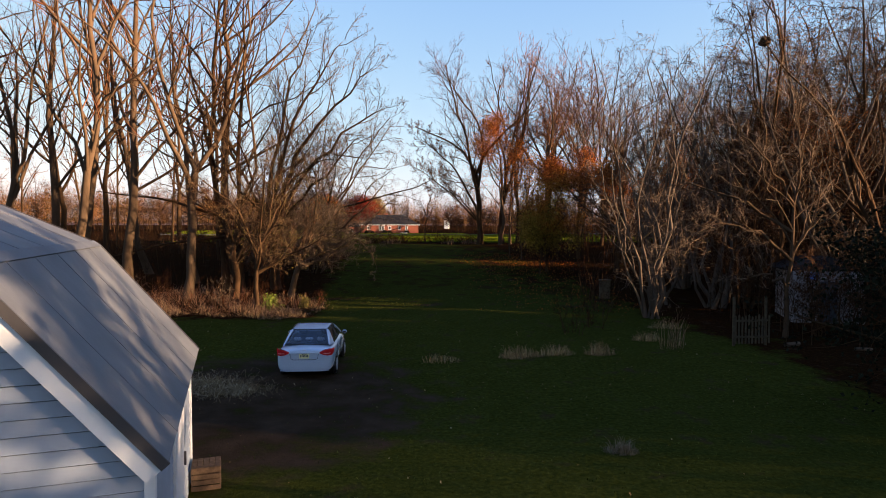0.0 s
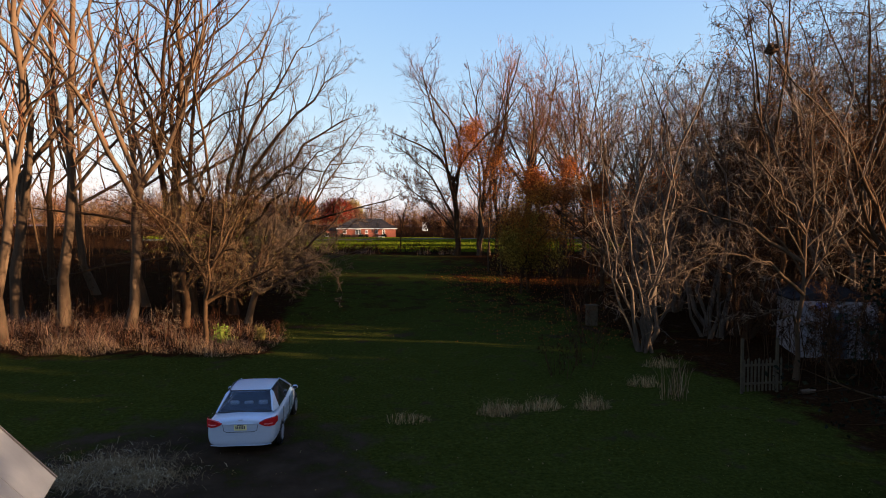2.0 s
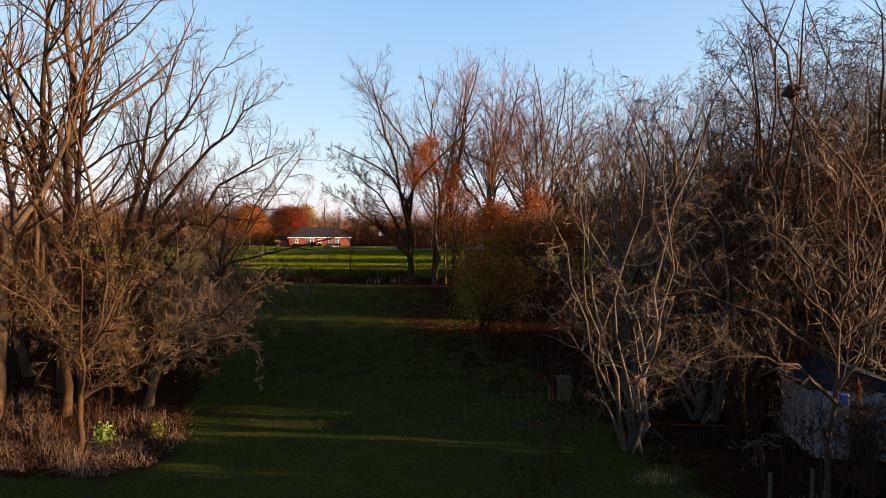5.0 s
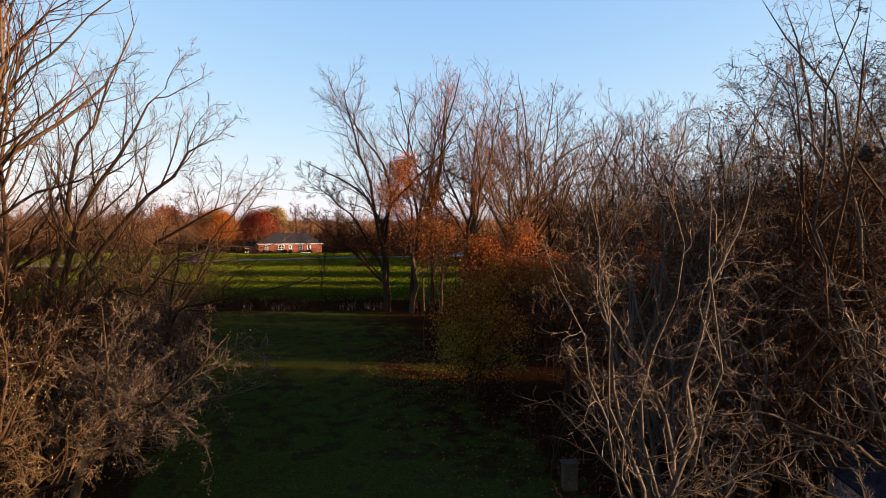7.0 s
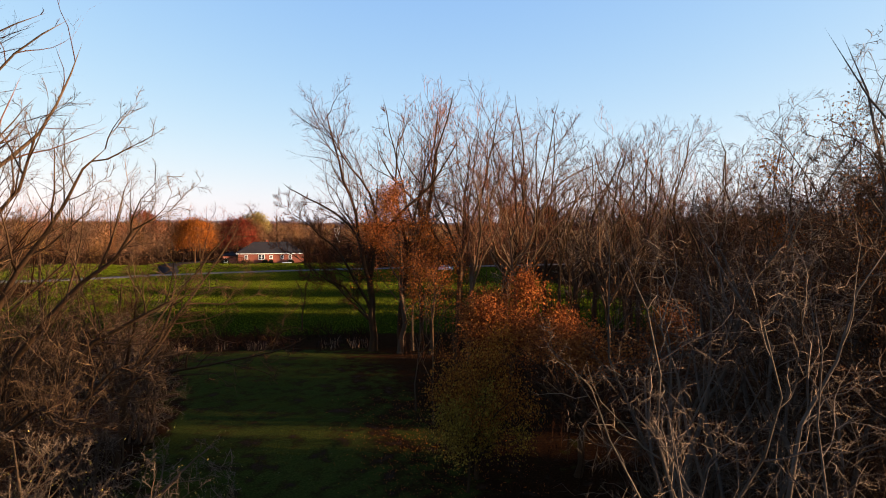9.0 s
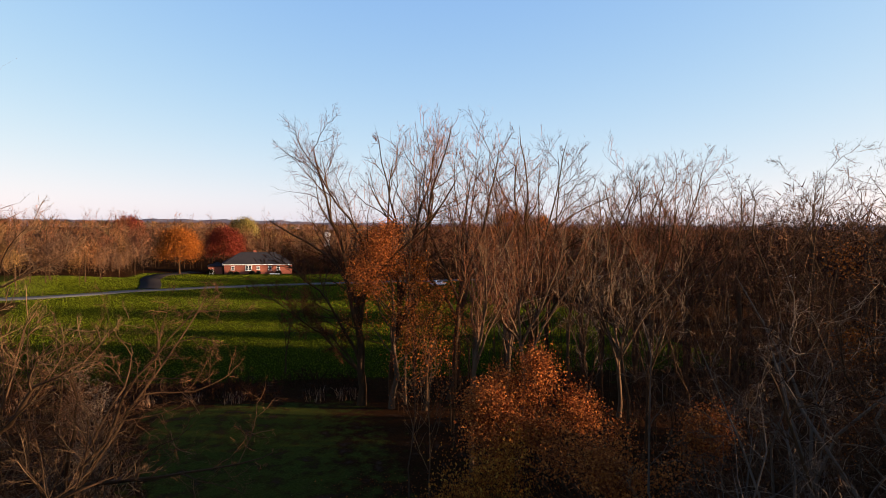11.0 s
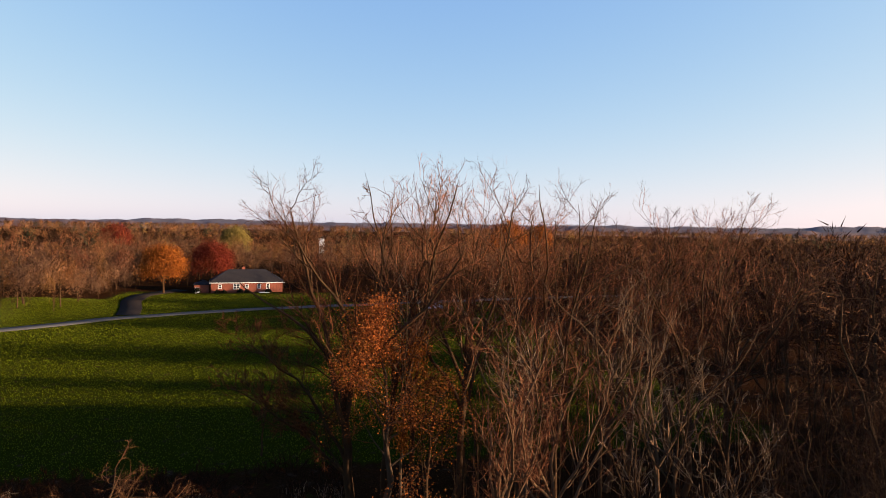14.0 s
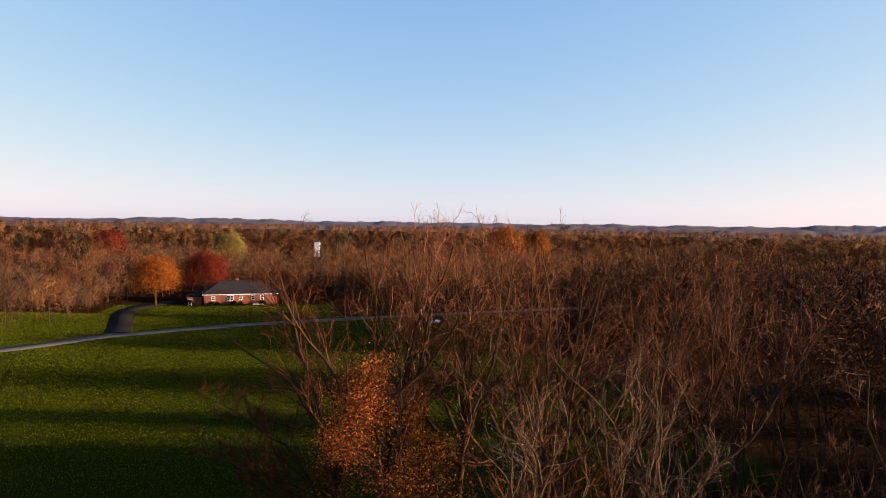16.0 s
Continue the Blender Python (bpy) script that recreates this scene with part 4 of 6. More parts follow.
plant(tree_meshes(501, "spread", Z(8.8, 8, 49), 0.16, (0, 0), 0.8, 0.010, (BARK_DARK, TWIG_DARK), (LEAF_AMBER, 15000, 0.12, 0.42, 1.0), 0.72), 8.2, 48.9, "broad tree full of amber brown leaves", group="autumn trees")
plant(tree_meshes(508, "spread", Z(6.6, 7, 47.5), 0.10, (0, 0), 0.7, 0.010, (BARK_DARK, TWIG_DARK), (LEAF_OCHRE, 9000, 0.12, 0.4, 1.0), 0.8), 7.4, 47.6, "low tree with yellow-brown leaves", group="autumn trees")
plant(tree_meshes(505, "spread", Z(12.7, 12, 48), 0.18, (0, 0), 0.85, 0.010, (BARK_DARK, TWIG_DARK), (LEAF_RUST, 40000, 0.11, 0.6, 1.05), 1.05), 13.4, 48.4, "domed tree with rust-coloured leaves", group="autumn trees")
for x, y, sd in ((6.3, 58.9, 511), (7.1, 56.4, 512)):
    plant(tree_meshes(sd, "tall", Z(12.0, x, y), 0.07, (0.3, 0), 0.5, 0.010, (BARK_GREY, TWIG_BROWN), (LEAF_RUST, 900, 0.12, 0.66, 1.0), 0.8), x, y, "slim sapling holding a few rusty leaves", group="autumn trees")
plant(tree_meshes(504, "brush", 20.0, 0.16, (0, 0), 0.7, 0.010, (BARK_DARK, TWIG_DARK), (LEAF_COPPER, 17000, 0.095, 0.3, 1.0)), 22.6, 37.0, "thicket tree holding brown oak leaves", group="autumn trees")


def low_bush(x, y, w, h, seed, mat, label):
    ob = thing("bush", (x, y, float(gz(x, y))), label, "bush", "bank bushes")
    g = np.random.default_rng(seed)
    p, rr, L = stem(g, h * 0.5, 0.03, (0, 0), 4)
    p1, r1, l1 = grow(g, p, rr, L * 1.6, 14, (0.1, 0.95), (20, 70), 0.7, 5, 0.15, 0.3, 0.012)
    child("stem", tri_mesh("stem", *joined([tubes(p, rr, 5), tubes(p1, r1, 3)]), [BARK_DARK]), ob)
    v, t = leaves(g, p1[:, 1:].reshape(-1, 3), 420, 0.10, w * 0.12)
    child("foliage", tri_mesh("foliage", v, t, [mat], soft=False), ob)


low_bush(-9.4, 33.9, 0.9, 1.3, 641, LEAF_LIME, "small yellow-green bush at the bank's end")
low_bush(-7.8, 34.6, 0.8, 1.0, 642, LEAF_OLIVE, "small olive bush at the bank's end")


def screen_cedar(seed, h, w, fine=1):
    """A dark evergreen: stem, drooping whorls, many short sprays."""
    rng = np.random.default_rng(seed)
    p, rr, L = stem(rng, h, 0.18, (0, 0), 9, 0.03, 0.1)
    p1, r1, l1 = grow(rng, p, rr, L, 60, (0.04, 0.98), (60, 85), w / h * 0.62, 5, 0.1, 0.25, 0.012, 0.9)
    p2, r2, l2 = grow(rng, p1, r1, l1, 9, (0.1, 1), (30, 65), 0.45, 3, 0.15, 0.1, 0.01, 0.4)
    v, t = joined([tubes(p, rr, 8), tubes(p1, r1, 4), tubes(p2, r2, 3)])
    lv, lt = leaves(rng, np.concatenate([p2.reshape(-1, 3), p1[:, 1:].reshape(-1, 3)]), int(6500 * fine), 0.30 / fine, 0.14)
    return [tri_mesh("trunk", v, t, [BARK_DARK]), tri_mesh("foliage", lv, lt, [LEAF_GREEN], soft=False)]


def plant_cedar(x, y, h, w, seed):
    ob = thing("screen_cedar", (x, y, float(gz(x, y))), "dark dense evergreen blocking the low sun at the yard's edge", "tree", "cedars")
    for me, nm in zip(screen_cedar(seed, h, w, 2.6 if y == 15.0 else 1.0 if y < 16 else 0.6), ("trunk", "foliage")):
        child(nm, me, ob)


# all but the first are out of view, added to shade shed and yard
for x, y, h, w, sd in ((13.0, 15.0, 7.5, 8, 611), (26, 10.5, 12, 7, 603), (25.5, 14.5, 7.0, 6.5, 613), (27.5, 20.0, 6.5, 6.5, 614), (22.5, 19.0, 6.0, 5.5, 615), (23.0, 23.0, 5.5, 5.5, 616), (27.0, 25.5, 5.5, 6, 618), (31, 16.5, 8.0, 6.5, 617), (22, 1.5, 12.5, 8, 604), (19, -4.5, 13, 8, 605), (23, -11, 13, 8, 607)):
    plant_cedar(x, y, h, w, sd)

# ---- far woods ----
def far_wood(name, pts, heights, seed, limbs, twigs, fine, mats, thick, label):
    rng = np.random.default_rng(seed)
    N = len(pts)
    t = np.linspace(0, 1, 5)
    P = np.zeros((N, 5, 3))
    lean = rng.normal(size=(N, 2)) * 0.06 * heights[:, None]
    P[:, :, 0] = pts[:, :1] + lean[:, :1] * t
    P[:, :, 1] = pts[:, 1:] + lean[:, 1:] * t
    P[:, :, 2] = gz(pts[:, 0], pts[:, 1])[:, None] - 0.2 + heights[:, None] * t * 0.95
    R = (heights * 0.0085)[:, None] * (1 - 0.85 * t)
    p1, r1, l1 = grow(rng, P, R, heights, limbs, (0.3, 0.97), (22, 50), 0.36, 4, 0.12, 0.5, 0.014, 0.6)
    p2, r2, l2 = grow(rng, p1, r1, l1, twigs, (0.2, 1), (22, 60), 0.5, 2, 0.15, 0.4, 0.013 * thick)
    v, f = joined([tubes(P, R, 4), tubes(p1, r1, 3)])
    tagged(new(name + "_trunks", tri_mesh(name + "_trunks", v, f, [mats[0]])), label, "woods", kind="stuff")
    bits = [tubes(p2, r2, 3)]
    if fine:
        p3, r3, _ = grow(rng, p2, r2, l2, fine, (0.1, 1), (22, 60), 0.62, 2, 0.15, 0.3, 0.018 * thick)
        bits.append(slivers(rng, p3, 0.011 * thick))
    v, f = joined(bits)
    tagged(new(name + "_twigs", tri_mesh(name + "_twigs", v, f, [mats[1]])), label, "woods", kind="stuff")


def scatter(seed, count, test, x0, x1, y0, y1, gap):
    rng = np.random.default_rng(seed)
    out = []
    tries = 0
    while len(out) < count and tries < count * 60:
        tries += 1
        p = (rng.uniform(x0, x1), rng.uniform(y0, y1))
        if test(*p) and all((p[0] - q[0]) ** 2 + (p[1] - q[1]) ** 2 > gap * gap for q in out):
            out.append(p)
    return np.array(out), rng


# woods that close the east side, from behind the house's yard to the row
# gaps chosen so the low sun falls in strips on meadow and lawn
SUN_GAPS = ((9.5, 13), (27, 38), (53.5, 57.5), (71.5, 78), (102, 112), (114, 128), (138, 159))


def streak(x, y):
    """Outside the gaps: belts of added trees that shade the grass between sun strips."""
    return not any(lo < y + 0.23 * x < hi for lo, hi in SUN_GAPS)


def east(x, y):
    return streak(x, y) and x > np.interp(y, [-60, 0, 25, 50, 70, 100], [30, 30, 31, 34, 44, 40])


p, rng = scatter(11, 300, east, 28, 115, -50, 150, 3.6)
far_wood("east_woods", p, rng.uniform(13, 20, len(p)), 12, 9, 5, 4, (BARK_DARK, TWIG_DARK), 2.6, "bare brown woods closing the meadow's east side")
p, rng = scatter(13, 40, lambda x, y: x < -36 + 0.1 * y, -90, -28, 20, 78, 6)
far_wood("west_woods", p, rng.uniform(16, 23, len(p)), 14, 9, 5, 7, (BARK_DARK, TWIG_RED), 2.0, "bare woods west of the grove")
# woods behind the road and round the house
def behind(x, y):
    if -56 < x < 14 and y < 248:
        return False
    if x < -48:
        return y > np.interp(x, [-200, -130, -85, -54, -48], [116, 146, 164, 184, 206])
    return y > 206 or (x > 60 and y > 120 and (streak(x, y) or y > 225))


p, rng = scatter(15, 260, behind, -140, 150, 120, 300, 6.0)
far_wood("far_woods", p, rng.uniform(14, 21, len(p)), 16, 8, 5, 4, (BARK_DARK, TWIG_RED), 2.6, "brown bare woods beyond the road")


def crowns(name, pts, heights, seed, pieces, size, mat, label):
    """Far tree crowns: lobes of many fine outward slivers, with gaps and an uneven outline."""
    rng = np.random.default_rng(seed)
    N, LOBES = len(pts), 7
    n = N * pieces
    k = np.repeat(np.arange(N), pieces)
    H = heights[k]
    wide = (heights * rng.uniform(0.26, 0.40, N))[k]
    scale_ = np.stack([wide, wide, H * 0.48], 1)
    lobe = unit(rng.normal(size=(N, LOBES, 3))) * rng.uniform(0.25, 0.62, (N, LOBES, 1))
    lobe[:, :, 2] = lobe[:, :, 2] * 0.9 + 0.08
    reach = rng.uniform(0.30, 0.52, (N, LOBES))
    j = rng.integers(0, LOBES, n)
    d = unit(rng.normal(size=(n, 3)) + np.array([0, 0, 0.25]))
    at = lobe[k, j] + d * (reach[k, j] * rng.uniform(0.3, 1.0, n) ** 0.4)[:, None]
    c = np.stack([pts[k, 0], pts[k, 1], gz(pts[k, 0], pts[k, 1]) + H * 0.5], 1) + at * scale_
    s = (size * rng.uniform(0.5, 1.5, n))[:, None]
    a = unit(d + rng.normal(size=(n, 3)) * 0.55 + np.array([0, 0, 0.45]))
    b = unit(np.cross(a, rng.normal(size=(n, 3))))
    v = np.stack([c - b * s * 0.15, c + b * s * 0.15, c + a * s * 2.6], 1).reshape(-1, 3)
    f = np.arange(n * 3).reshape(-1, 3)
    me = tri_mesh(name, v, f, [mat])
    round_shading(me, f, v, np.repeat(unit(d + unit(at) * 0.6 + np.array([0, 0, 0.15]) + rng.normal(size=(n, 3)) * 0.2), 3, axis=0))
    col = rng.random(N)[k]
    me.attributes.new("sort", "FLOAT", "POINT").data.foreach_set("value", np.repeat(col, 3).astype(np.float32))
    tagged(new(name, me), label, "woods", kind="stuff")


def crown_material(name, stops):
    m, t, b = material(name, 0.95)
    a = t.nodes.new("ShaderNodeAttribute")
    a.attribute_name = "sort"
    base = ramp(t, a.outputs["Fac"], stops)
    g = t.nodes.new("ShaderNodeNewGeometry").outputs["Random Per Island"]
    t.links.new(mixed(t, 0.45, base, ramp(t, g, [(0, (0.5, 0.5, 0.5)), (1, (1, 1, 1))]), "MULTIPLY"), b.inputs["Base Color"])
    return m


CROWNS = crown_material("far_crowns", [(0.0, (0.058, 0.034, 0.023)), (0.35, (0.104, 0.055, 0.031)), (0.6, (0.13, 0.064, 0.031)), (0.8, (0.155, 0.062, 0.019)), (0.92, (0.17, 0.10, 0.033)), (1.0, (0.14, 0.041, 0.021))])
# bare copy of the crowns; shade of the east woods is put into its colour
DARKENED_CROWNS = crown_material("darkened_crowns", [(0.0, (0.018, 0.009, 0.006)), (0.5, (0.036, 0.016, 0.009)), (0.85, (0.056, 0.024, 0.012)), (1.0, (0.072, 0.030, 0.012))])
p, rng = scatter(21, 330, behind, -190, 210, 150, 400, 5.5)
crowns("far_wood_crowns", p, rng.uniform(12, 18, len(p)), 22, 420, 0.34, CROWNS, "orange and brown crowns of the far woods")


near_west = lambda x, y: x < -50 and 0 < y - np.interp(x, [-200, -130, -85, -54, -48], [120, 150, 168, 186, 208]) < 45
p, rng = scatter(27, 150, near_west, -130, -50, 140, 255, 4.5)
crowns("west_wood_crowns", p, rng.uniform(10, 15, len(p)), 28, 1300, 0.20, CROWNS, "orange-brown wood edge beyond the road")


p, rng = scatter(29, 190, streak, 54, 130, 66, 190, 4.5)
crowns("east_wood_crowns", p, rng.uniform(17, 23, len(p)), 30, 420, 0.42, DARKENED_CROWNS, "bare brown wood east of the lawn, gapped for sun strips")
# added to shade the thicket; nearly all of it out of view
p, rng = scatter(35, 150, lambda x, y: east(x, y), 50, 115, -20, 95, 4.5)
crowns("east_wood_crowns", p, rng.uniform(17, 23, len(p)), 36, 420, 0.32, DARKENED_CROWNS, "added bare wood behind the thicket, shading it from the sun")
# unseen wood added only to block more of the low sun
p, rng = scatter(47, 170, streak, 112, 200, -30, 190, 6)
crowns("east_wood_crowns", p, rng.uniform(17, 22, len(p)), 48, 260, 0.5, DARKENED_CROWNS, "added unseen bare wood further east, blocking low sun")
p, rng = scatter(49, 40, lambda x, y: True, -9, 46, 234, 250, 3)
crowns("house_hedge_trees", p, rng.uniform(7, 12, len(p)), 50, 520, 0.3, DARKENED_CROWNS, "dark bare trees massed beside the house")
p, rng = scatter(39, 130, lambda x, y: y > 246 and (y > 258 or abs(x + 33) > 7), -80, 90, 244, 300, 5)
crowns("house_wood_crowns", p, rng.uniform(12, 18, len(p)), 40, 560, 0.27, CROWNS, "brown autumn wood behind the house")
p, rng = scatter(43, 150, lambda x, y: abs(x + 33) > 5, -90, 100, 243, 262, 3)
far_wood("wood_edge_brush", p, rng.uniform(3, 7, len(p)), 44, 6, 4, 4, (BARK_DARK, TWIG_DARK), 2.8, "dark brush behind the house")
p, rng = scatter(37, 130, near_west, -130, -50, 140, 255, 3)
far_wood("wood_edge_brush", p, rng.uniform(3, 7, len(p)), 38, 6, 4, 4, (BARK_DARK, TWIG_DARK), 2.6, "dark brush along the far wood edge")
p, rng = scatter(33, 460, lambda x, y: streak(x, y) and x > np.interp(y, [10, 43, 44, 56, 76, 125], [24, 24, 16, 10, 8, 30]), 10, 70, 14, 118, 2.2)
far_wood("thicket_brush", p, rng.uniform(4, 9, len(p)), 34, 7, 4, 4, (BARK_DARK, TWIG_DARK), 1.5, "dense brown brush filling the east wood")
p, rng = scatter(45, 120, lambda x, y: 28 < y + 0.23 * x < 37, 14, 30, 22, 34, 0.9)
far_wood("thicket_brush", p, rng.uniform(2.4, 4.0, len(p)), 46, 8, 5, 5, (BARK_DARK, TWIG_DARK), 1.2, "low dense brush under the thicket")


def ring(seed, count, r0, r1, a0=-62, a1=62):
    rng = np.random.default_rng(seed)
    r = np.sqrt(rng.uniform(r0 ** 2, r1 ** 2, count))
    a = np.radians(rng.uniform(a0, a1, count))
    return np.stack([np.sin(a) * r, np.cos(a) * r], 1), rng


p, rng = ring(23, 950, 370, 900)
crowns("distant_crowns", p, 9 + 13 * rng.random(len(p)) ** 2, 24, 150, 0.44, CROWNS, "distant brown autumn woods")
p, rng = ring(25, 2200, 850, 2300)
crowns("horizon_crowns", p, rng.uniform(13, 19, len(p)), 26, 56, 1.9, CROWNS, "autumn woods towards the horizon")


def round_tree(x, y, h, w, seed, mat, count, size, label):
    ob = thing("tree", (x, y, float(gz(x, y))), label, "tree", "yard trees")
    rng = np.random.default_rng(seed)
    p, rr, L = stem(rng, h * 0.8, 0.3, (0, 0), 7, 0.03, 0.2)
    p1, r1, l1 = grow(rng, p, rr, L, 16, (0.22, 0.95), (30, 65), 0.55, 6, 0.1, 0.4, 0.014, 0.5)
    p2, r2, l2 = grow(rng, p1, r1, l1, 6, (0.2, 1), (25, 60), 0.45, 4, 0.14, 0.3, 0.012)
    v, t = joined([tubes(p, rr, 7), tubes(p1, r1, 4), tubes(p2, r2, 3)])
    child("trunk", tri_mesh("trunk", v, t, [BARK_DARK]), ob)
    d = unit(rng.normal(size=(count // 40, 3)))
    d[:, 2] = np.where(d[:, 2] < -0.55, -d[:, 2], d[:, 2])
    c = d * np.array([w / 2, w / 2, h * 0.44]) * rng.uniform(0.55, 0.95, (len(d), 1)) + np.array([0, 0, h * 0.55])
    v, t = leaves(rng, c, count, size, w * 0.055)
    me = tri_mesh("crown", v, t, [mat])
    k = np.repeat(v.reshape(-1, 4, 3).mean(1) - np.array([0, 0, h * 0.52]), 4, axis=0)
    round_shading(me, t, v, unit(unit(k / np.array([w / 2, w / 2, h * 0.4])) + np.repeat(rng.normal(size=(len(v) // 4, 3)), 4, axis=0) * 0.8))
    child("crown", me, ob)


round_tree(-42.7, 226, 14.6, 13.6, 31, LEAF_ORANGE, 22000, 0.28, "round orange maple in full autumn leaf")
round_tree(-33, 248, 15.0, 14.8, 32, LEAF_RED, 30000, 0.27, "round deep red maple behind the house")
round_tree(88, 310, 26, 19, 33, LEAF_COPPER, 9000, 0.5, "tall round brown tree on the skyline")
round_tree(106, 318, 24, 15, 34, LEAF_COPPER, 7000, 0.5, "round brown tree on the skyline")
round_tree(-41, 365, 20, 16, 35, LEAF_OLIVE, 8000, 0.5, "round yellowing tree in the far woods")
round_tree(-99, 370, 19, 17, 36, LEAF_RED, 8000, 0.5, "round dark red tree in the far woods")

# unseen woods added behind the yard where the walk begins, to hold off sky light
p, rng = scatter(41, 60, lambda x, y: math.hypot(x, y) > 30, -90, 60, -80, -14, 5)
far_wood("back_woods", p, rng.uniform(13, 20, len(p)), 42, 9, 4, 4, (BARK_DARK, TWIG_RED), 2.2, "added unseen bare woods behind the yard")

# scattered evergreens on the horizon
EVERGREEN = leaf_mat("far_evergreen", [(0, (0.012, 0.018, 0.010)), (1, (0.035, 0.045, 0.025))])
p, rng = ring(51, 70, 330, 1300)
crowns("distant_evergreens", p, rng.uniform(14, 21, len(p)), 52, 140, 0.9, EVERGREEN, "dark evergreens scattered in the far woods")

# brush on the grove's floor
p, rng = scatter(61, 240, lambda x, y: x < np.interp(y, [38, 60, 78, 100], [-13, -13, -17, -34]) and (abs(y - 33.5 + 0.23 * x) > 3 or x < -20), -62, -11, 40, 100, 1.6)
far_wood("grove_brush", p, rng.uniform(1.6, 4.2, len(p)), 62, 7, 4, 4, (BARK_DARK, TWIG_DARK), 1.3, "low dark brush on the grove's floor")

# ---- cars ----
m_, t_, b_ = material("silver_paint", 0.25, 0.12)
b_.inputs["Coat Weight"].default_value, b_.inputs["Coat Roughness"].default_value = 0.6, 0.05
t_.links.new(ramp(t_, noise_at(t_, coords(t_), 220, 2), [(0.35, (0.37, 0.45, 0.55)), (0.65, (0.44, 0.52, 0.62))]), b_.inputs["Base Color"])
SILVER = m_
m_, t_, b_ = material("tinted_glass", 0.02)
b_.inputs["Base Color"].default_value = (0.55, 0.60, 0.63, 1)
b_.inputs["Transmission Weight"].default_value, b_.inputs["IOR"].default_value = 1.0, 1.42
CAR_GLASS = m_
m_, t_, b_ = material("red_lens", 0.12)
b_.inputs["Base Color"].default_value = (0.42, 0.012, 0.015, 1)
b_.inputs["Coat Weight"].default_value = 0.8
RED_LENS = m_
RUBBER = painted("rubber", (0.018, 0.018, 0.018), 0.85, var=0.2)
BLACK_TRIM = painted("black_trim", (0.012, 0.012, 0.013), 0.5)
CLOTH = painted("seat_cloth", (0.55, 0.57, 0.60), 0.9)
PINK_LENS = painted("lamp_strip", (0.65, 0.16, 0.15), 0.2)
CABIN_DARK = painted("cabin_dark", (0.06, 0.065, 0.075), 0.9)
RIM = painted("alloy", (0.45, 0.46, 0.48), 0.35, 0.8)
PLATE = painted("plate_yellow", (0.62, 0.58, 0.28), 0.5)
PLATE_INK = painted("plate_ink", (0.05, 0.05, 0.06), 0.6)


def loft(stations, ring):
    """Closed skin over cross-sections; ring(station) gives the half-profile from the bottom middle to the top middle."""
    bm = bmesh.new()
    rows = []
    for st in stations:
        half = ring(*st)
        full = half + [(-x, z) for x, z in half[-2:0:-1]]
        rows.append([bm.verts.new((x, st[0], z)) for x, z in full])
    n = len(rows[0])
    for a, b in zip(rows, rows[1:]):
        for i in range(n):
            bm.faces.new((a[i], a[(i + 1) % n], b[(i + 1) % n], b[i]))
    bm.faces.new(rows[0][::-1])
    bm.faces.new(rows[-1])
    bmesh.ops.recalc_face_normals(bm, faces=bm.faces)
    return bm


def rounded(ob, levels=2):
    """Rounds a loft by subdivision."""
    md = ob.modifiers.new("round", "SUBSURF")
    md.levels = md.render_levels = levels
    for f in ob.data.polygons:
        f.use_smooth = True
    return ob


def panel(corners, thick):
    """A sheet with thickness over four or more corners in order."""
    bm = bmesh.new()
    p = [Vector(c) for c in corners]
    nrm = (p[1] - p[0]).cross(p[2] - p[0]).normalized() * thick
    a = [bm.verts.new(c) for c in p]
    b = [bm.verts.new(c + nrm) for c in p]
    bm.faces.new(a[::-1])
    bm.faces.new(b)
    for i in range(len(p)):
        j = (i + 1) % len(p)
        bm.faces.new((a[i], a[j], b[j], b[i]))
    bmesh.ops.recalc_face_normals(bm, faces=bm.faces)
    return bm


def rod(points, radius, k=6):
    P = np.array([points], float)
    P = np.concatenate([P, P[:, -1:] + (P[:, -1:] - P[:, -2:-1]) * 0.02], 1)
    v, t = tubes(P, np.full(P.shape[:2], radius), k)
    bm = bmesh.new()
    vs = [bm.verts.new(p) for p in v]
    for f in t:
        bm.faces.new([vs[i] for i in f])
    return bm


def disc(x, y, z, r, w, k=20, inner=0.0):
    """A wheel-like drum about the x axis, from x to x + w."""
    bm = bmesh.new()
    bmesh.ops.create_cone(bm, cap_ends=True, segments=k, radius1=r, radius2=r, depth=abs(w), matrix=Matrix.Translation((x + w / 2, y, z)) @ Matrix.Rotation(radians(90), 4, "Y"))
    e = [e for e in bm.edges if abs(e.verts[0].co.x - e.verts[1].co.x) < 1e-4]
    bmesh.ops.bevel(bm, geom=e, offset=min(0.03, r * 0.12), segments=2, affect="EDGES")
    return bm


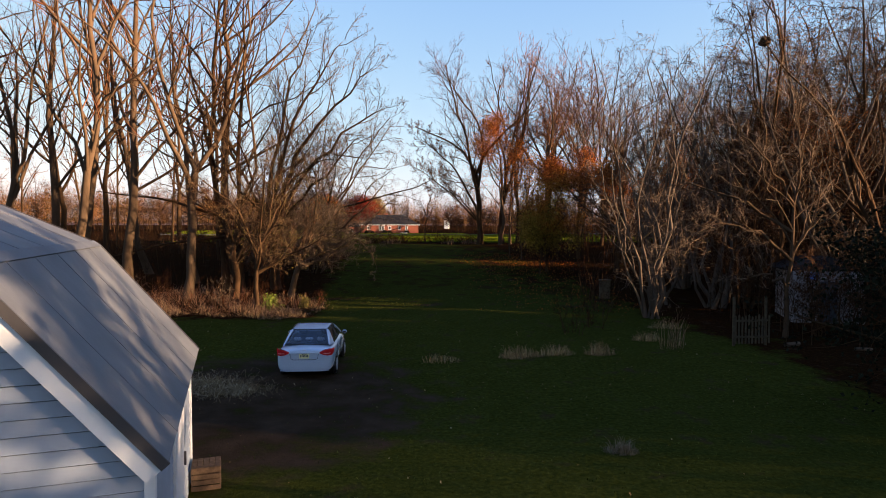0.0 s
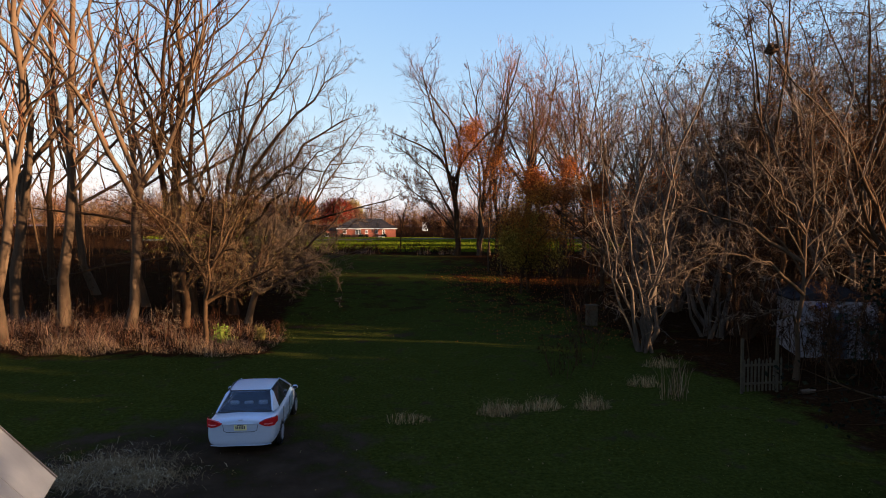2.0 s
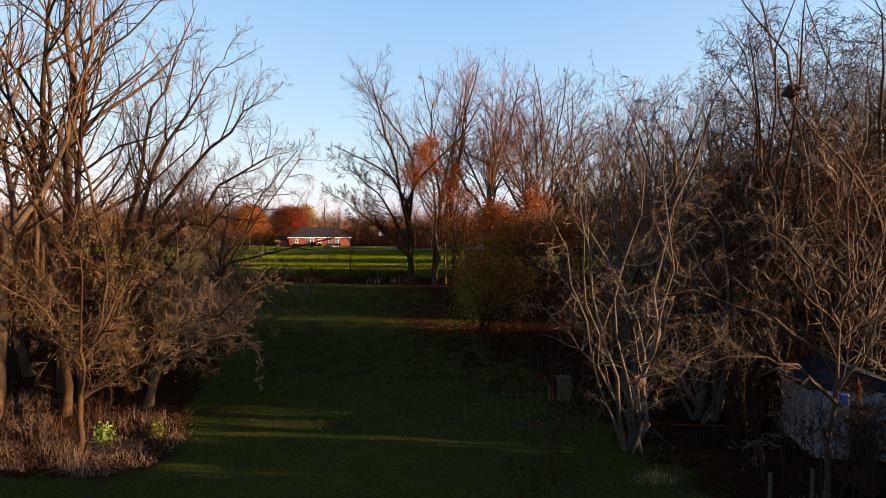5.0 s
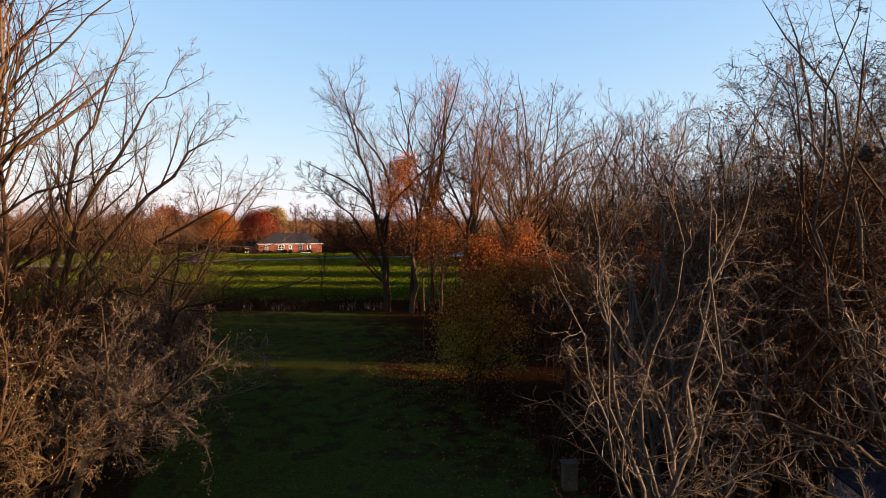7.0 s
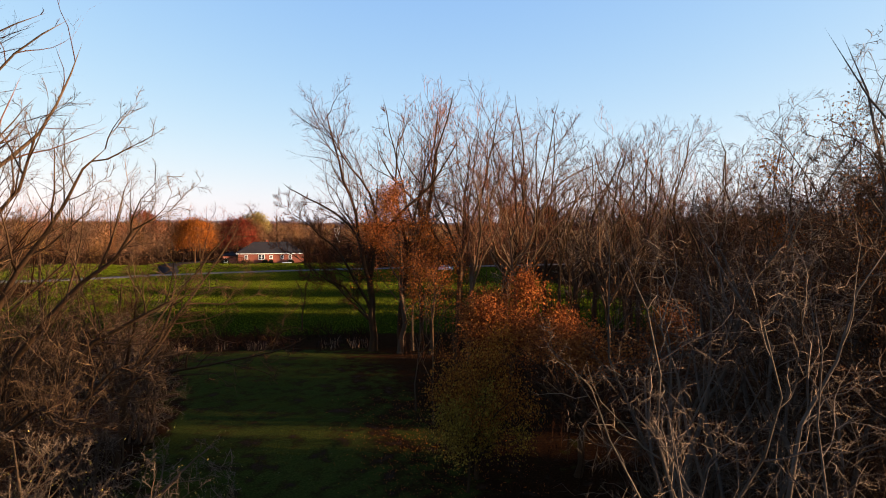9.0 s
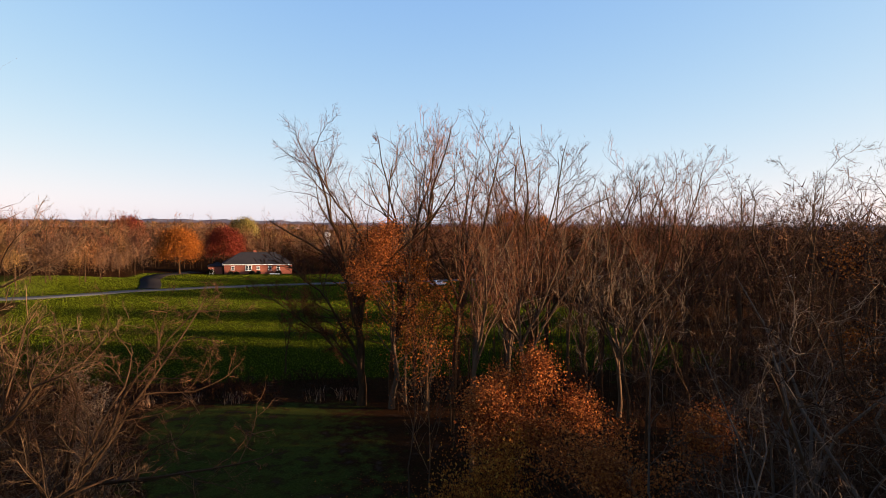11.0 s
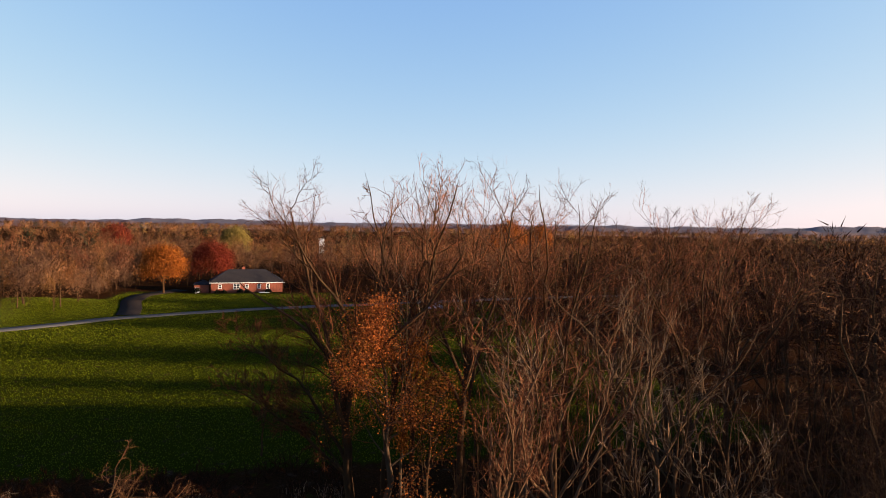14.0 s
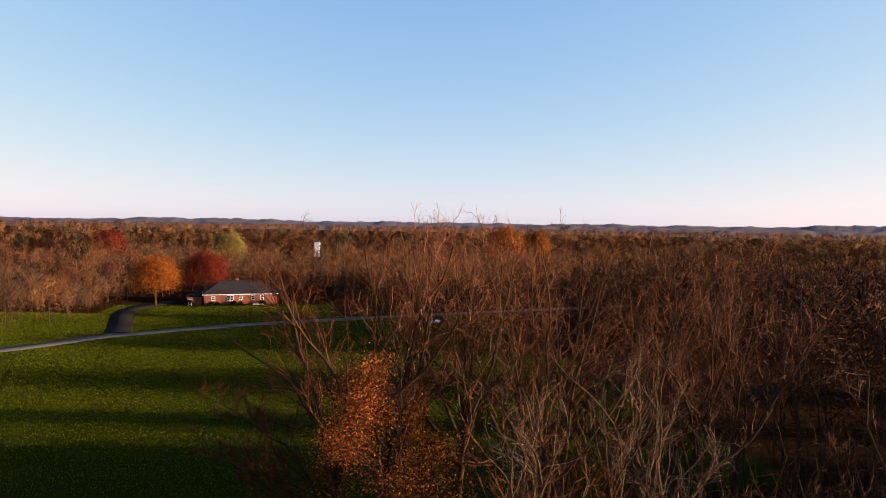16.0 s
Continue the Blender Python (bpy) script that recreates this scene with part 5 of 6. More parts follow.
def build_car(at, turn, label, plate=True):
    car = tagged(new("car"), label, "car")
    car.matrix_world = pose(*at, 0, 0, turn)

    def section(y, hw, zb, zt):
        return [(0, zb), (hw * 0.82, zb), (hw * 0.97, zb + 0.10), (hw, zb + (zt - zb) * 0.45), (hw * 0.985, zt - 0.14), (hw * 0.90, zt - 0.02), (0, zt + 0.035)]
    body = part("body", loft([(-0.03, 0.70, 0.36, 0.88), (0.0, 0.79, 0.30, 0.96), (0.10, 0.87, 0.25, 1.01), (0.55, 0.885, 0.22, 1.02), (1.2, 0.888, 0.2, 1.0), (2.3, 0.888, 0.2, 0.98), (3.3, 0.885, 0.2, 0.95), (3.9, 0.865, 0.22, 0.87), (4.3, 0.79, 0.26, 0.75), (4.46, 0.62, 0.34, 0.60), (4.49, 0.5, 0.4, 0.55)], section), SILVER, car)
    rounded(body)
    roof = part("roof", loft([(1.18, 0.52, 1.36, 1.41), (1.25, 0.575, 1.375, 1.425), (1.6, 0.60, 1.40, 1.465), (2.1, 0.60, 1.40, 1.475), (2.5, 0.59, 1.375, 1.44), (2.62, 0.54, 1.35, 1.40)], lambda y, hw, zb, zt: [(0, zb), (hw * 0.9, zb), (hw, (zb + zt) / 2), (hw * 0.92, zt - 0.01), (0, zt)]), SILVER, car)
    rounded(roof)
    base = {"c": (0.715, 0.50, 1.005), "b": (0.80, 2.0, 0.99), "a": (0.76, 3.42, 0.96), "q": (0.80, 0.95, 1.0)}
    top = {"c": (0.55, 1.24, 1.41), "b": (0.60, 1.98, 1.43), "a": (0.56, 2.56, 1.40)}
    for s in (-1, 1):
        f = lambda p: (p[0] * s, p[1], p[2])
        part("pillar", rod([f(base["c"]), (0.645 * s, 0.86, 1.215), (0.555 * s, 1.22, 1.395)], 0.034, 10), SILVER, car)
        part("pillar", rod([f(base["a"]), (0.67 * s, 3.0, 1.19), (0.55 * s, 2.58, 1.385)], 0.032, 10), SILVER, car)
        part("pillar", rod([f(base["b"]), f(top["b"])], 0.04), BLACK_TRIM, car)
        part("quarter_panel", panel([f(base["c"]), f(base["q"]), (0.62 * s, 1.16, 1.36), f(top["c"])], 0.02 * s), SILVER, car)
        part("side_window", panel([f(base["q"]), f(base["b"]), f(top["b"]), (0.60 * s, 1.2, 1.38)], 0.012 * s), GLASS, car)
        part("side_window", panel([f(base["b"]), f(base["a"]), f(top["a"]), f(top["b"])], 0.012 * s), GLASS, car)
        part("roof_channel", rod([(0.56 * s, 1.2, 1.425), (0.60 * s, 1.9, 1.462), (0.56 * s, 2.58, 1.405)], 0.014), BLACK_TRIM, car)
        mirror = part("mirror", box(bmesh.new(), (0.95 * s, 3.02, 1.02), (0.17, 0.11, 0.12), None, 0.045), SILVER, car)
        part("mirror_glass", box(bmesh.new(), (0.95 * s, 2.962, 1.02), (0.13, 0.01, 0.08)), GLASS, mirror)
        for y in (0.98, 3.62):
            wheel = part("wheel", disc(0.66 * s, y, 0.31, 0.315, 0.235 * s), RUBBER, car)
            part("rim", disc(0.88 * s, y, 0.31, 0.205, 0.022 * s, 18), RIM, wheel)
            for k in range(5):
                m = Matrix.Rotation(k * 2 * math.pi / 5, 3, "X")
                part("spoke", box(bmesh.new(), Vector((0.905 * s, y, 0.31)) + m @ Vector((0, 0, 0.1)), (0.02, 0.05, 0.17), m), RIM, wheel)
            part("wheel_arch", disc(0.80 * s, y, 0.33, 0.365, 0.088 * s, 22), BLACK_TRIM, car)
        for y in (1.5, 2.75):
            part("door_handle", box(bmesh.new(), (0.893 * s, y, 0.86), (0.03, 0.17, 0.035), None, 0.01), SILVER, car)
        for y in (1.28, 2.32, 3.42):
            part("door_seam", box(bmesh.new(), (0.884 * s, y, 0.62), (0.012, 0.012, 0.62)), BLACK_TRIM, car)
        plan = [(0.47, -0.032), (0.60, -0.034), (0.73, -0.012), (0.83, 0.055), (0.885, 0.22)]
        low, high = [0.865, 0.805, 0.785, 0.795, 0.86], [0.895, 0.955, 0.985, 0.995, 0.985]
        bm = bmesh.new()
        cols = []
        for (x, y), z0, z1 in zip(plan, low, high):
            cols.append([bm.verts.new((x * s + 0.018 * s * (x > 0.8), y - 0.022 * (x < 0.8), z)) for z in (z0, (z0 + z1) / 2, z1)] + [bm.verts.new((x * s * 0.97, y + 0.05, z)) for z in (z1, z0)])
        for ca, cb in zip(cols, cols[1:]):
            for i in range(5):
                bm.faces.new((ca[i], ca[(i + 1) % 5], cb[(i + 1) % 5], cb[i]))
        bm.faces.new(cols[0])
        bm.faces.new(cols[-1][::-1])
        bmesh.ops.recalc_face_normals(bm, faces=bm.faces)
        tail_light = part("tail_light", bm, RED_LENS, car)
        part("lamp_strip", rod([(0.60 * s, -0.060, 0.86), (0.72 * s, -0.038, 0.855), (0.80 * s, 0.012, 0.86)], 0.014), PINK_LENS, tail_light)
    part("rear_window", panel([(-0.705, 0.49, 1.03), (0.705, 0.49, 1.03), (0.555, 1.2, 1.405), (-0.555, 1.2, 1.405)], 0.008), CAR_GLASS, car)
    part("windscreen", panel([(0.74, 3.42, 0.98), (-0.74, 3.42, 0.98), (-0.55, 2.58, 1.39), (0.55, 2.58, 1.39)], 0.008), CAR_GLASS, car)
    part("glass_edge", rod([(-0.69, 0.49, 1.035), (0.69, 0.49, 1.035)], 0.018), BLACK_TRIM, car)
    part("glass_edge", rod([(-0.55, 1.20, 1.41), (0.55, 1.20, 1.41)], 0.018), BLACK_TRIM, car)
    part("parcel_shelf", box(bmesh.new(), (0, 0.95, 1.045), (1.3, 0.75, 0.02)), CABIN_DARK, car)
    part("cabin_lining", box(bmesh.new(), (0, 2.35, 1.04), (1.25, 1.9, 0.02)), CABIN_DARK, car)
    for x in (-0.38, 0.0, 0.38):
        part("headrest", box(bmesh.new(), (x, 1.02, 1.125), (0.25, 0.10, 0.12 if x else 0.09), None, 0.035), CLOTH, car)
    for x in (-0.38, 0.38):
        part("front_headrest", box(bmesh.new(), (x, 2.2, 1.16), (0.26, 0.10, 0.16), None, 0.04), CABIN_DARK, car)
    if plate:
        pl = part("number_plate", box(bmesh.new(), (0, -0.042, 0.78), (0.31, 0.012, 0.155), None, 0.004), PLATE, car)
        for k in range(6):
            part("plate_bar", box(bmesh.new(), (-0.105 + k * 0.042, -0.05, 0.78), (0.026, 0.006, 0.07)), PLATE_INK, pl)
        part("plate_bar", box(bmesh.new(), (0, -0.05, 0.84), (0.16, 0.006, 0.018)), PLATE_INK, pl)
    part("boot_seam", rod([(-0.44, -0.035, 0.85), (-0.41, -0.045, 0.70), (-0.34, -0.05, 0.665), (0.34, -0.05, 0.665), (0.41, -0.045, 0.70), (0.44, -0.035, 0.85)], 0.007), BLACK_TRIM, car)
    part("boot_garnish", rod([(-0.36, -0.035, 0.865), (0, -0.05, 0.875), (0.36, -0.035, 0.865)], 0.02), SILVER, car)
    part("bumper_lip", rod([(-0.76, 0.03, 0.315), (-0.5, -0.005, 0.30), (0.5, -0.005, 0.30), (0.76, 0.03, 0.315)], 0.012), SILVER, car)
    part("bumper_crease", rod([(-0.80, 0.03, 0.60), (-0.5, -0.028, 0.585), (0.5, -0.028, 0.585), (0.80, 0.03, 0.60)], 0.008), SILVER, car)
    part("boot_badge", box(bmesh.new(), (0, 0.0, 0.955), (0.12, 0.02, 0.05), None, 0.012), RIM, car)
    return car


build_car((-4.32, 19.25, float(gz(-4.3, 21)) - 0.02), 3.5, "silver blue saloon car parked on bare earth")
build_car((29.5, 187.0, float(gz(29.5, 187))), -60.0, "pale saloon car parked by the far road", False)

# ---- low growth ----
def blades(rng, base, heights, width, lean, mat, name, label, category, kind="stuff", parent=None):
    """Bent blades or stalks, two faces folded from a wide foot to a point."""
    n = len(base)
    a = rng.uniform(0, 2 * np.pi, n)
    out = np.stack([np.cos(a), np.sin(a), np.zeros(n)], 1)
    side = np.stack([-np.sin(a), np.cos(a), np.zeros(n)], 1) * (width * rng.uniform(0.6, 1.4, n))[:, None]
    h = heights[:, None]
    le = (lean * rng.uniform(0.2, 1.0, n))[:, None]
    up = np.array([0, 0, 1.0])
    mid = base + up * h * 0.6 + out * h * le * 0.35
    tip = base + up * h * (1 - 0.25 * le) + out * h * le
    v = np.stack([base - side, base + side, mid + side * 0.8, mid - side * 0.8, tip], 1).reshape(-1, 3)
    q = np.arange(n)[:, None] * 5
    t = np.stack([q + np.array([0, 1, 2]), q + np.array([0, 2, 3]), q + np.array([3, 2, 4])], 1).reshape(-1, 3)
    me = tri_mesh(name, v, t, [mat], soft=False)
    if parent is not None:
        return tagged(child(name, me, parent), kind="stuff")
    return tagged(new(name, me), label, category, kind=kind)


def ground_points(rng, n, x0, x1, y0, y1, test=None):
    x, y = rng.uniform(x0, x1, n), rng.uniform(y0, y1, n)
    if test is not None:
        k = test(x, y)
        x, y = x[k], y[k]
    return np.stack([x, y, gz(x, y) - 0.02], 1)


rng = np.random.default_rng(700)
open_field = lambda x, y: (field_masks(x, y)[0] < 0.3) & (field_masks(x, y)[1] < rng.uniform(0.1, 1.1, len(x))) & ~((x < -2.6) & (y < 12.4))
p = ground_points(rng, 30000, -14, 17, 7.5, 34, open_field)
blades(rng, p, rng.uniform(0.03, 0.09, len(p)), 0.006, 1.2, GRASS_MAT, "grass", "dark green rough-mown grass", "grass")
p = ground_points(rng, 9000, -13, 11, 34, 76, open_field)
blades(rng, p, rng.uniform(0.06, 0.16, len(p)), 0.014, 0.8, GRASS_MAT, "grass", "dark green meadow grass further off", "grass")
# upright tufts of the far lawn
def tufts(p, h, w, mat, name, label):
    n = len(p)
    a = rng.uniform(0, np.pi, n)
    side = np.stack([np.cos(a), np.sin(a), np.zeros(n)], 1) * (w * rng.uniform(0.6, 1.4, n))[:, None]
    tip = p + np.stack([rng.normal(size=n) * 0.03, rng.normal(size=n) * 0.03, h], 1)
    v = np.stack([p - side, p + side, tip], 1).reshape(-1, 3)
    tagged(new(name, tri_mesh(name, v, np.arange(n * 3).reshape(-1, 3), [mat], soft=False)), label, "grass", kind="stuff")


p = ground_points(rng, 280000, -75, 50, 84, 226, lambda x, y: field_masks(x, y)[0] < 0.4)
tufts(p, rng.uniform(0.06, 0.14, len(p)), 0.05, LIT_LAWN_MAT, "lawn_grass", "sunlit green lawn beyond the hedge")
# bramble bank below the west grove
bank = lambda x, y: (y > 31.6 + 0.5 * np.sin(x * 0.9) + 0.3 * np.sin(x * 2.3)) & (x < -6.4 - 0.25 * np.abs(y - 34.5)) & ~((x > -12) & (y > 37.5))
mound = lambda p: 0.15 + 1.05 * np.clip(0.5 + 0.35 * np.sin(p[:, 0] * 1.1 + np.sin(p[:, 1] * 1.7)) + 0.35 * np.sin(p[:, 0] * 2.9 + p[:, 1] * 2.1), 0, 1)
p = ground_points(rng, 15000, -36, -6.2, 31, 39.5, bank)
blades(rng, p, rng.uniform(0.2, 0.95, len(p)) * mound(p), 0.005, 2.2, BRUSH_MAT, "brambles", "rusty dry brambles along the grove's bank", "brambles")
p = ground_points(rng, 7000, -36, -6.2, 31, 34.5, bank)
blades(rng, p, rng.uniform(0.12, 0.5, len(p)) * mound(p), 0.005, 2.4, DRY_GRASS, "dry_grass", "tawny dry grass along the bank's foot", "grass")


def stalks(name, pts, heights, seed, mat, label, category, thick=0.006, arms=5, splay=0.18):
    """Upright woody stalks with side shoots."""
    g = np.random.default_rng(seed)
    N = len(pts)
    t = np.linspace(0, 1, 4)
    P = np.zeros((N, 4, 3))
    le = g.normal(size=(N, 2)) * splay * heights[:, None]
    P[:, :, 0] = pts[:, :1] + le[:, :1] * t
    P[:, :, 1] = pts[:, 1:2] + le[:, 1:] * t
    P[:, :, 2] = gz(pts[:, 0], pts[:, 1])[:, None] - 0.05 + heights[:, None] * t
    R = np.full((N, 4), thick) * (1.6 - t)
    p1, r1, l1 = grow(g, P, R, heights, arms, (0.2, 1), (20, 60), 0.5, 3, 0.2, 0.3, 0.01)
    p2, r2, _ = grow(g, p1, r1, l1, 3, (0.2, 1), (20, 60), 0.5, 2, 0.2, 0.2, 0.01)
    v, f = joined([tubes(P, R, 3), tubes(p1, np.maximum(r1, thick * 0.8), 3), tubes(p2, np.maximum(r2, thick * 0.7), 3)])
    return tagged(new(name, tri_mesh(name, v, f, [mat])), label, category, kind="stuff")


p = ground_points(rng, 380, -34, -8, 34, 62, lambda x, y: (x < -9.5))
p2_ = ground_points(rng, 260, -34, -6.8, 31.8, 36.5, bank)
stalks("brambles", p2_, rng.uniform(0.4, 1.3, len(p2_)), 704, TWIG_RED, "leafless bramble canes on the bank", "brambles", 0.005, 6)
stalks("undergrowth", p, rng.uniform(0.8, 2.6, len(p)), 701, TWIG_DARK, "dark leafless undergrowth in the west grove", "shrubs", 0.008)
p = ground_points(rng, 480, 7, 40, 22, 76, lambda x, y: x > np.interp(y, [14, 24, 40, 56, 76], [17, 14.5, 10, 7.3, 5.2]) + rng.uniform(0, 2, len(x)))
stalks("undergrowth", p, rng.uniform(0.8, 3.2, len(p)), 702, TWIG_DARK, "dark leafless undergrowth in the east thicket", "shrubs", 0.010)
p = ground_points(rng, 900, -34, 5, 78.5, 85.5, lambda x, y: np.sin(x * 0.55 + y * 0.3) + np.sin(x * 1.3 - y * 0.7) > -0.9)
swell = 0.55 + 0.45 * np.sin(p[:, 0] * 0.8 + np.sin(p[:, 1] * 1.1) * 1.5) * np.sin(p[:, 0] * 0.33 + p[:, 1] * 0.5)
stalks("hedge", p, (0.35 + 1.35 * swell) * rng.uniform(0.6, 1.1, len(p)), 703, TWIG_DARK, "low dark reddish hedge across the meadow's end", "hedge", 0.022, 5, 0.6)
p = ground_points(rng, 1500, -34, 6, 77.4, 80.5, lambda x, y: np.sin(x * 0.7) + np.sin(x * 1.9 + 1) > 0.3)
blades(rng, p, rng.uniform(0.3, 1.0, len(p)), 0.014, 0.9, BRUSH_MAT, "dry_grass", "rusty dry grass before the hedge", "grass")


def tussock(x, y, radius, h, count, mat, seed, label, name="grass_tussock"):
    g = np.random.default_rng(seed)
    r, a = radius * np.sqrt(g.random(count)), g.uniform(0, 6.283, count)
    ob = thing(name, (x, y, float(gz(x, y))), label, "grass", "dry tussocks")
    base = np.stack([np.cos(a) * r, np.sin(a) * r * 0.7, np.full(count, -0.03)], 1)
    blades(g, base, h * (1 - 0.8 * (r / radius) ** 2) * g.uniform(0.15, 1.0, count) ** 1.3, 0.004, 1.1, mat, "tuft", "", "", parent=ob)


for i, (x, y, r, h, n) in enumerate(((-0.1, 22.3, 0.8, 0.42, 420), (2.7, 22.9, 0.65, 0.75, 520), (3.3, 23.1, 0.5, 0.5, 300), (4.3, 23.4, 0.7, 0.65, 420), (5.9, 23.3, 0.6, 0.8, 420), (8.6, 26.0, 0.7, 0.7, 300), (10.4, 29.0, 0.8, 0.7, 300))):
    tussock(x, y, r, h, n, DRY_GRASS, 720 + i, "tawny tussock of dry grass in the meadow")
tussock(3.8, 13.1, 0.38, 0.5, 420, PALE_SEED, 740, "pale tuft of dead seed stalks in the grass")
for i, (x, y, r) in enumerate(((-7.3, 18.6, 1.2), (-6.2, 17.8, 0.8), (-8.2, 17.7, 0.8))):
    ob = thing("grass_patch", (x, y, float(gz(x, y))), "flattened patch of pale dry grass on bare earth", "grass", "dry patches")
    g = np.random.default_rng(745 + i)
    q, a = r * np.abs(g.normal(size=2200)) * 0.55, g.uniform(0, 6.283, 2200)
    blades(g, np.stack([np.cos(a) * q * 1.4, np.sin(a) * q, np.full(2200, -0.01)], 1), g.uniform(0.05, 0.2, 2200), 0.006, 3.2, PALE_LEAF, "tuft", "", "", parent=ob)
for i, (x, y, h) in enumerate(((9.1, 24.4, 2.0), (9.4, 24.7, 1.7), (8.9, 24.1, 1.5))):
    ob = thing("weed", (x, y, float(gz(x, y))), "tall dead weed with bleached stalks", "weed", "dead weeds")
    g = np.random.default_rng(760 + i)
    base = np.stack([g.normal(size=22) * 0.2, g.normal(size=22) * 0.16, np.full(22, -0.03)], 1)
    blades(g, base, h * g.uniform(0.25, 1, 22), 0.005, 0.6, BRUSH_MAT, "stalk", "", "", parent=ob)
# fallen leaves on the grass
n = 2600
p = ground_points(rng, n, -14, 17, 8, 60, lambda x, y: field_masks(x, y)[0] < 0.5)
v, t = leaves(rng, p + np.array([0, 0, 0.07]), 700, 0.045, 0.0)
tagged(new("fallen_leaf_scatter", tri_mesh("fallen_leaf_scatter", v, t, [PALE_LEAF], soft=False)), "pale fallen leaves lying on the grass", "leaves", kind="stuff")
p = ground_points(rng, 5200, 0, 11.5, 33, 62, lambda x, y: rng.random(len(x)) < smooth(1, 7, x + 0.06 * (y - 33)))
v, t = leaves(rng, p + np.array([0, 0, 0.035]), len(p), 0.075, 0.02)
tagged(new("fallen_leaf_scatter", tri_mesh("fallen_leaf_scatter", v, t, [LEAF_RUST], soft=False)), "rusty fallen leaves on the meadow under the amber tree", "leaves", kind="stuff")
p = np.stack([rng.normal(6.5, 2.2, 2600), rng.normal(54, 3.2, 2600)], 1)
p = np.concatenate([p, gz(p[:, 0], p[:, 1])[:, None]], 1)
v, t = leaves(rng, p + np.array([0, 0, 0.04]), 1300, 0.06, 0.0)
tagged(new("fallen_leaf_scatter", tri_mesh("fallen_leaf_scatter", v, t, [LEAF_AMBER], soft=False)), "amber fallen leaves below the broad tree", "leaves", kind="stuff")


# ---- garden things ----
def build_gate():
    ob = thing("picket_gate", (12.3, 24.7, float(gz(12.3, 24.7))), "weathered picket gate between two tall posts", "gate", turn=8)
    for x in (-0.72, 0.66):
        part("post", box(bmesh.new(), (x, 0.05, 0.95), (0.09, 0.09, 2.0), None, 0.012), GREY_WOOD, ob)
    for z in (0.35, 1.0):
        part("rail", box(bmesh.new(), (0, 0.03, z), (1.5, 0.04, 0.08), None, 0.006), GREY_WOOD, ob)
    for k in range(11):
        x = -0.66 + k * 0.145
        h = 1.22 + 0.05 * math.sin(k * 2.1)
        bm = solid([(x - 0.035, 0.08), (x + 0.035, 0.08), (x + 0.035, h - 0.05), (x, h), (x - 0.035, h - 0.05)], 0.02)
        part("picket", bm, GREY_WOOD, ob)


def build_grey_shed():
    ob = thing("garden_shed", (17.0, 30.2, float(gz(18, 31))), "weathered pale grey garden shed in the thicket", "shed", turn=-14)
    part("wall", box(bmesh.new(), (1.6, 1.6, 1.25), (3.1, 3.1, 2.6), None, 0.01), GREY_BOARD, ob)
    for k in range(16):
        if 6 <= k <= 9:
            continue
        part("board", box(bmesh.new(), (0.12 + k * 0.198, 0.02, 1.28), (0.185, 0.03, 2.5), None, 0.004), GREY_BOARD, ob)
    # dark panel stands in for the shade inside the open doorway
    part("door", box(bmesh.new(), (1.6, 0.0, 1.0), (0.76, 0.05, 2.0), None, 0.006), CABIN_DARK, ob)
    part("roof", solid([(-0.25, 2.50), (3.45, 2.50), (3.45, 2.58), (1.6, 3.2), (-0.25, 2.58)], 3.7), SHINGLE, ob)
    part("tarp", box(bmesh.new(), (0.9, -0.06, 2.25), (0.45, 0.06, 0.34), None, 0.02), BLUE_TARP, ob, "small faded blue tarp")


def build_post():
    ob = thing("fence_post", (9.8, 37.6, float(gz(9.8, 37.6))), "short grey wooden fence post in the grass", "post")
    part("shaft", box(bmesh.new(), (0, 0, 0.55), (0.6, 0.4, 1.1), None, 0.02), GREY_WOOD, ob)
    part("cap", box(bmesh.new(), (0, 0, 1.13), (0.7, 0.5, 0.06), None, 0.01), GREY_WOOD, ob)


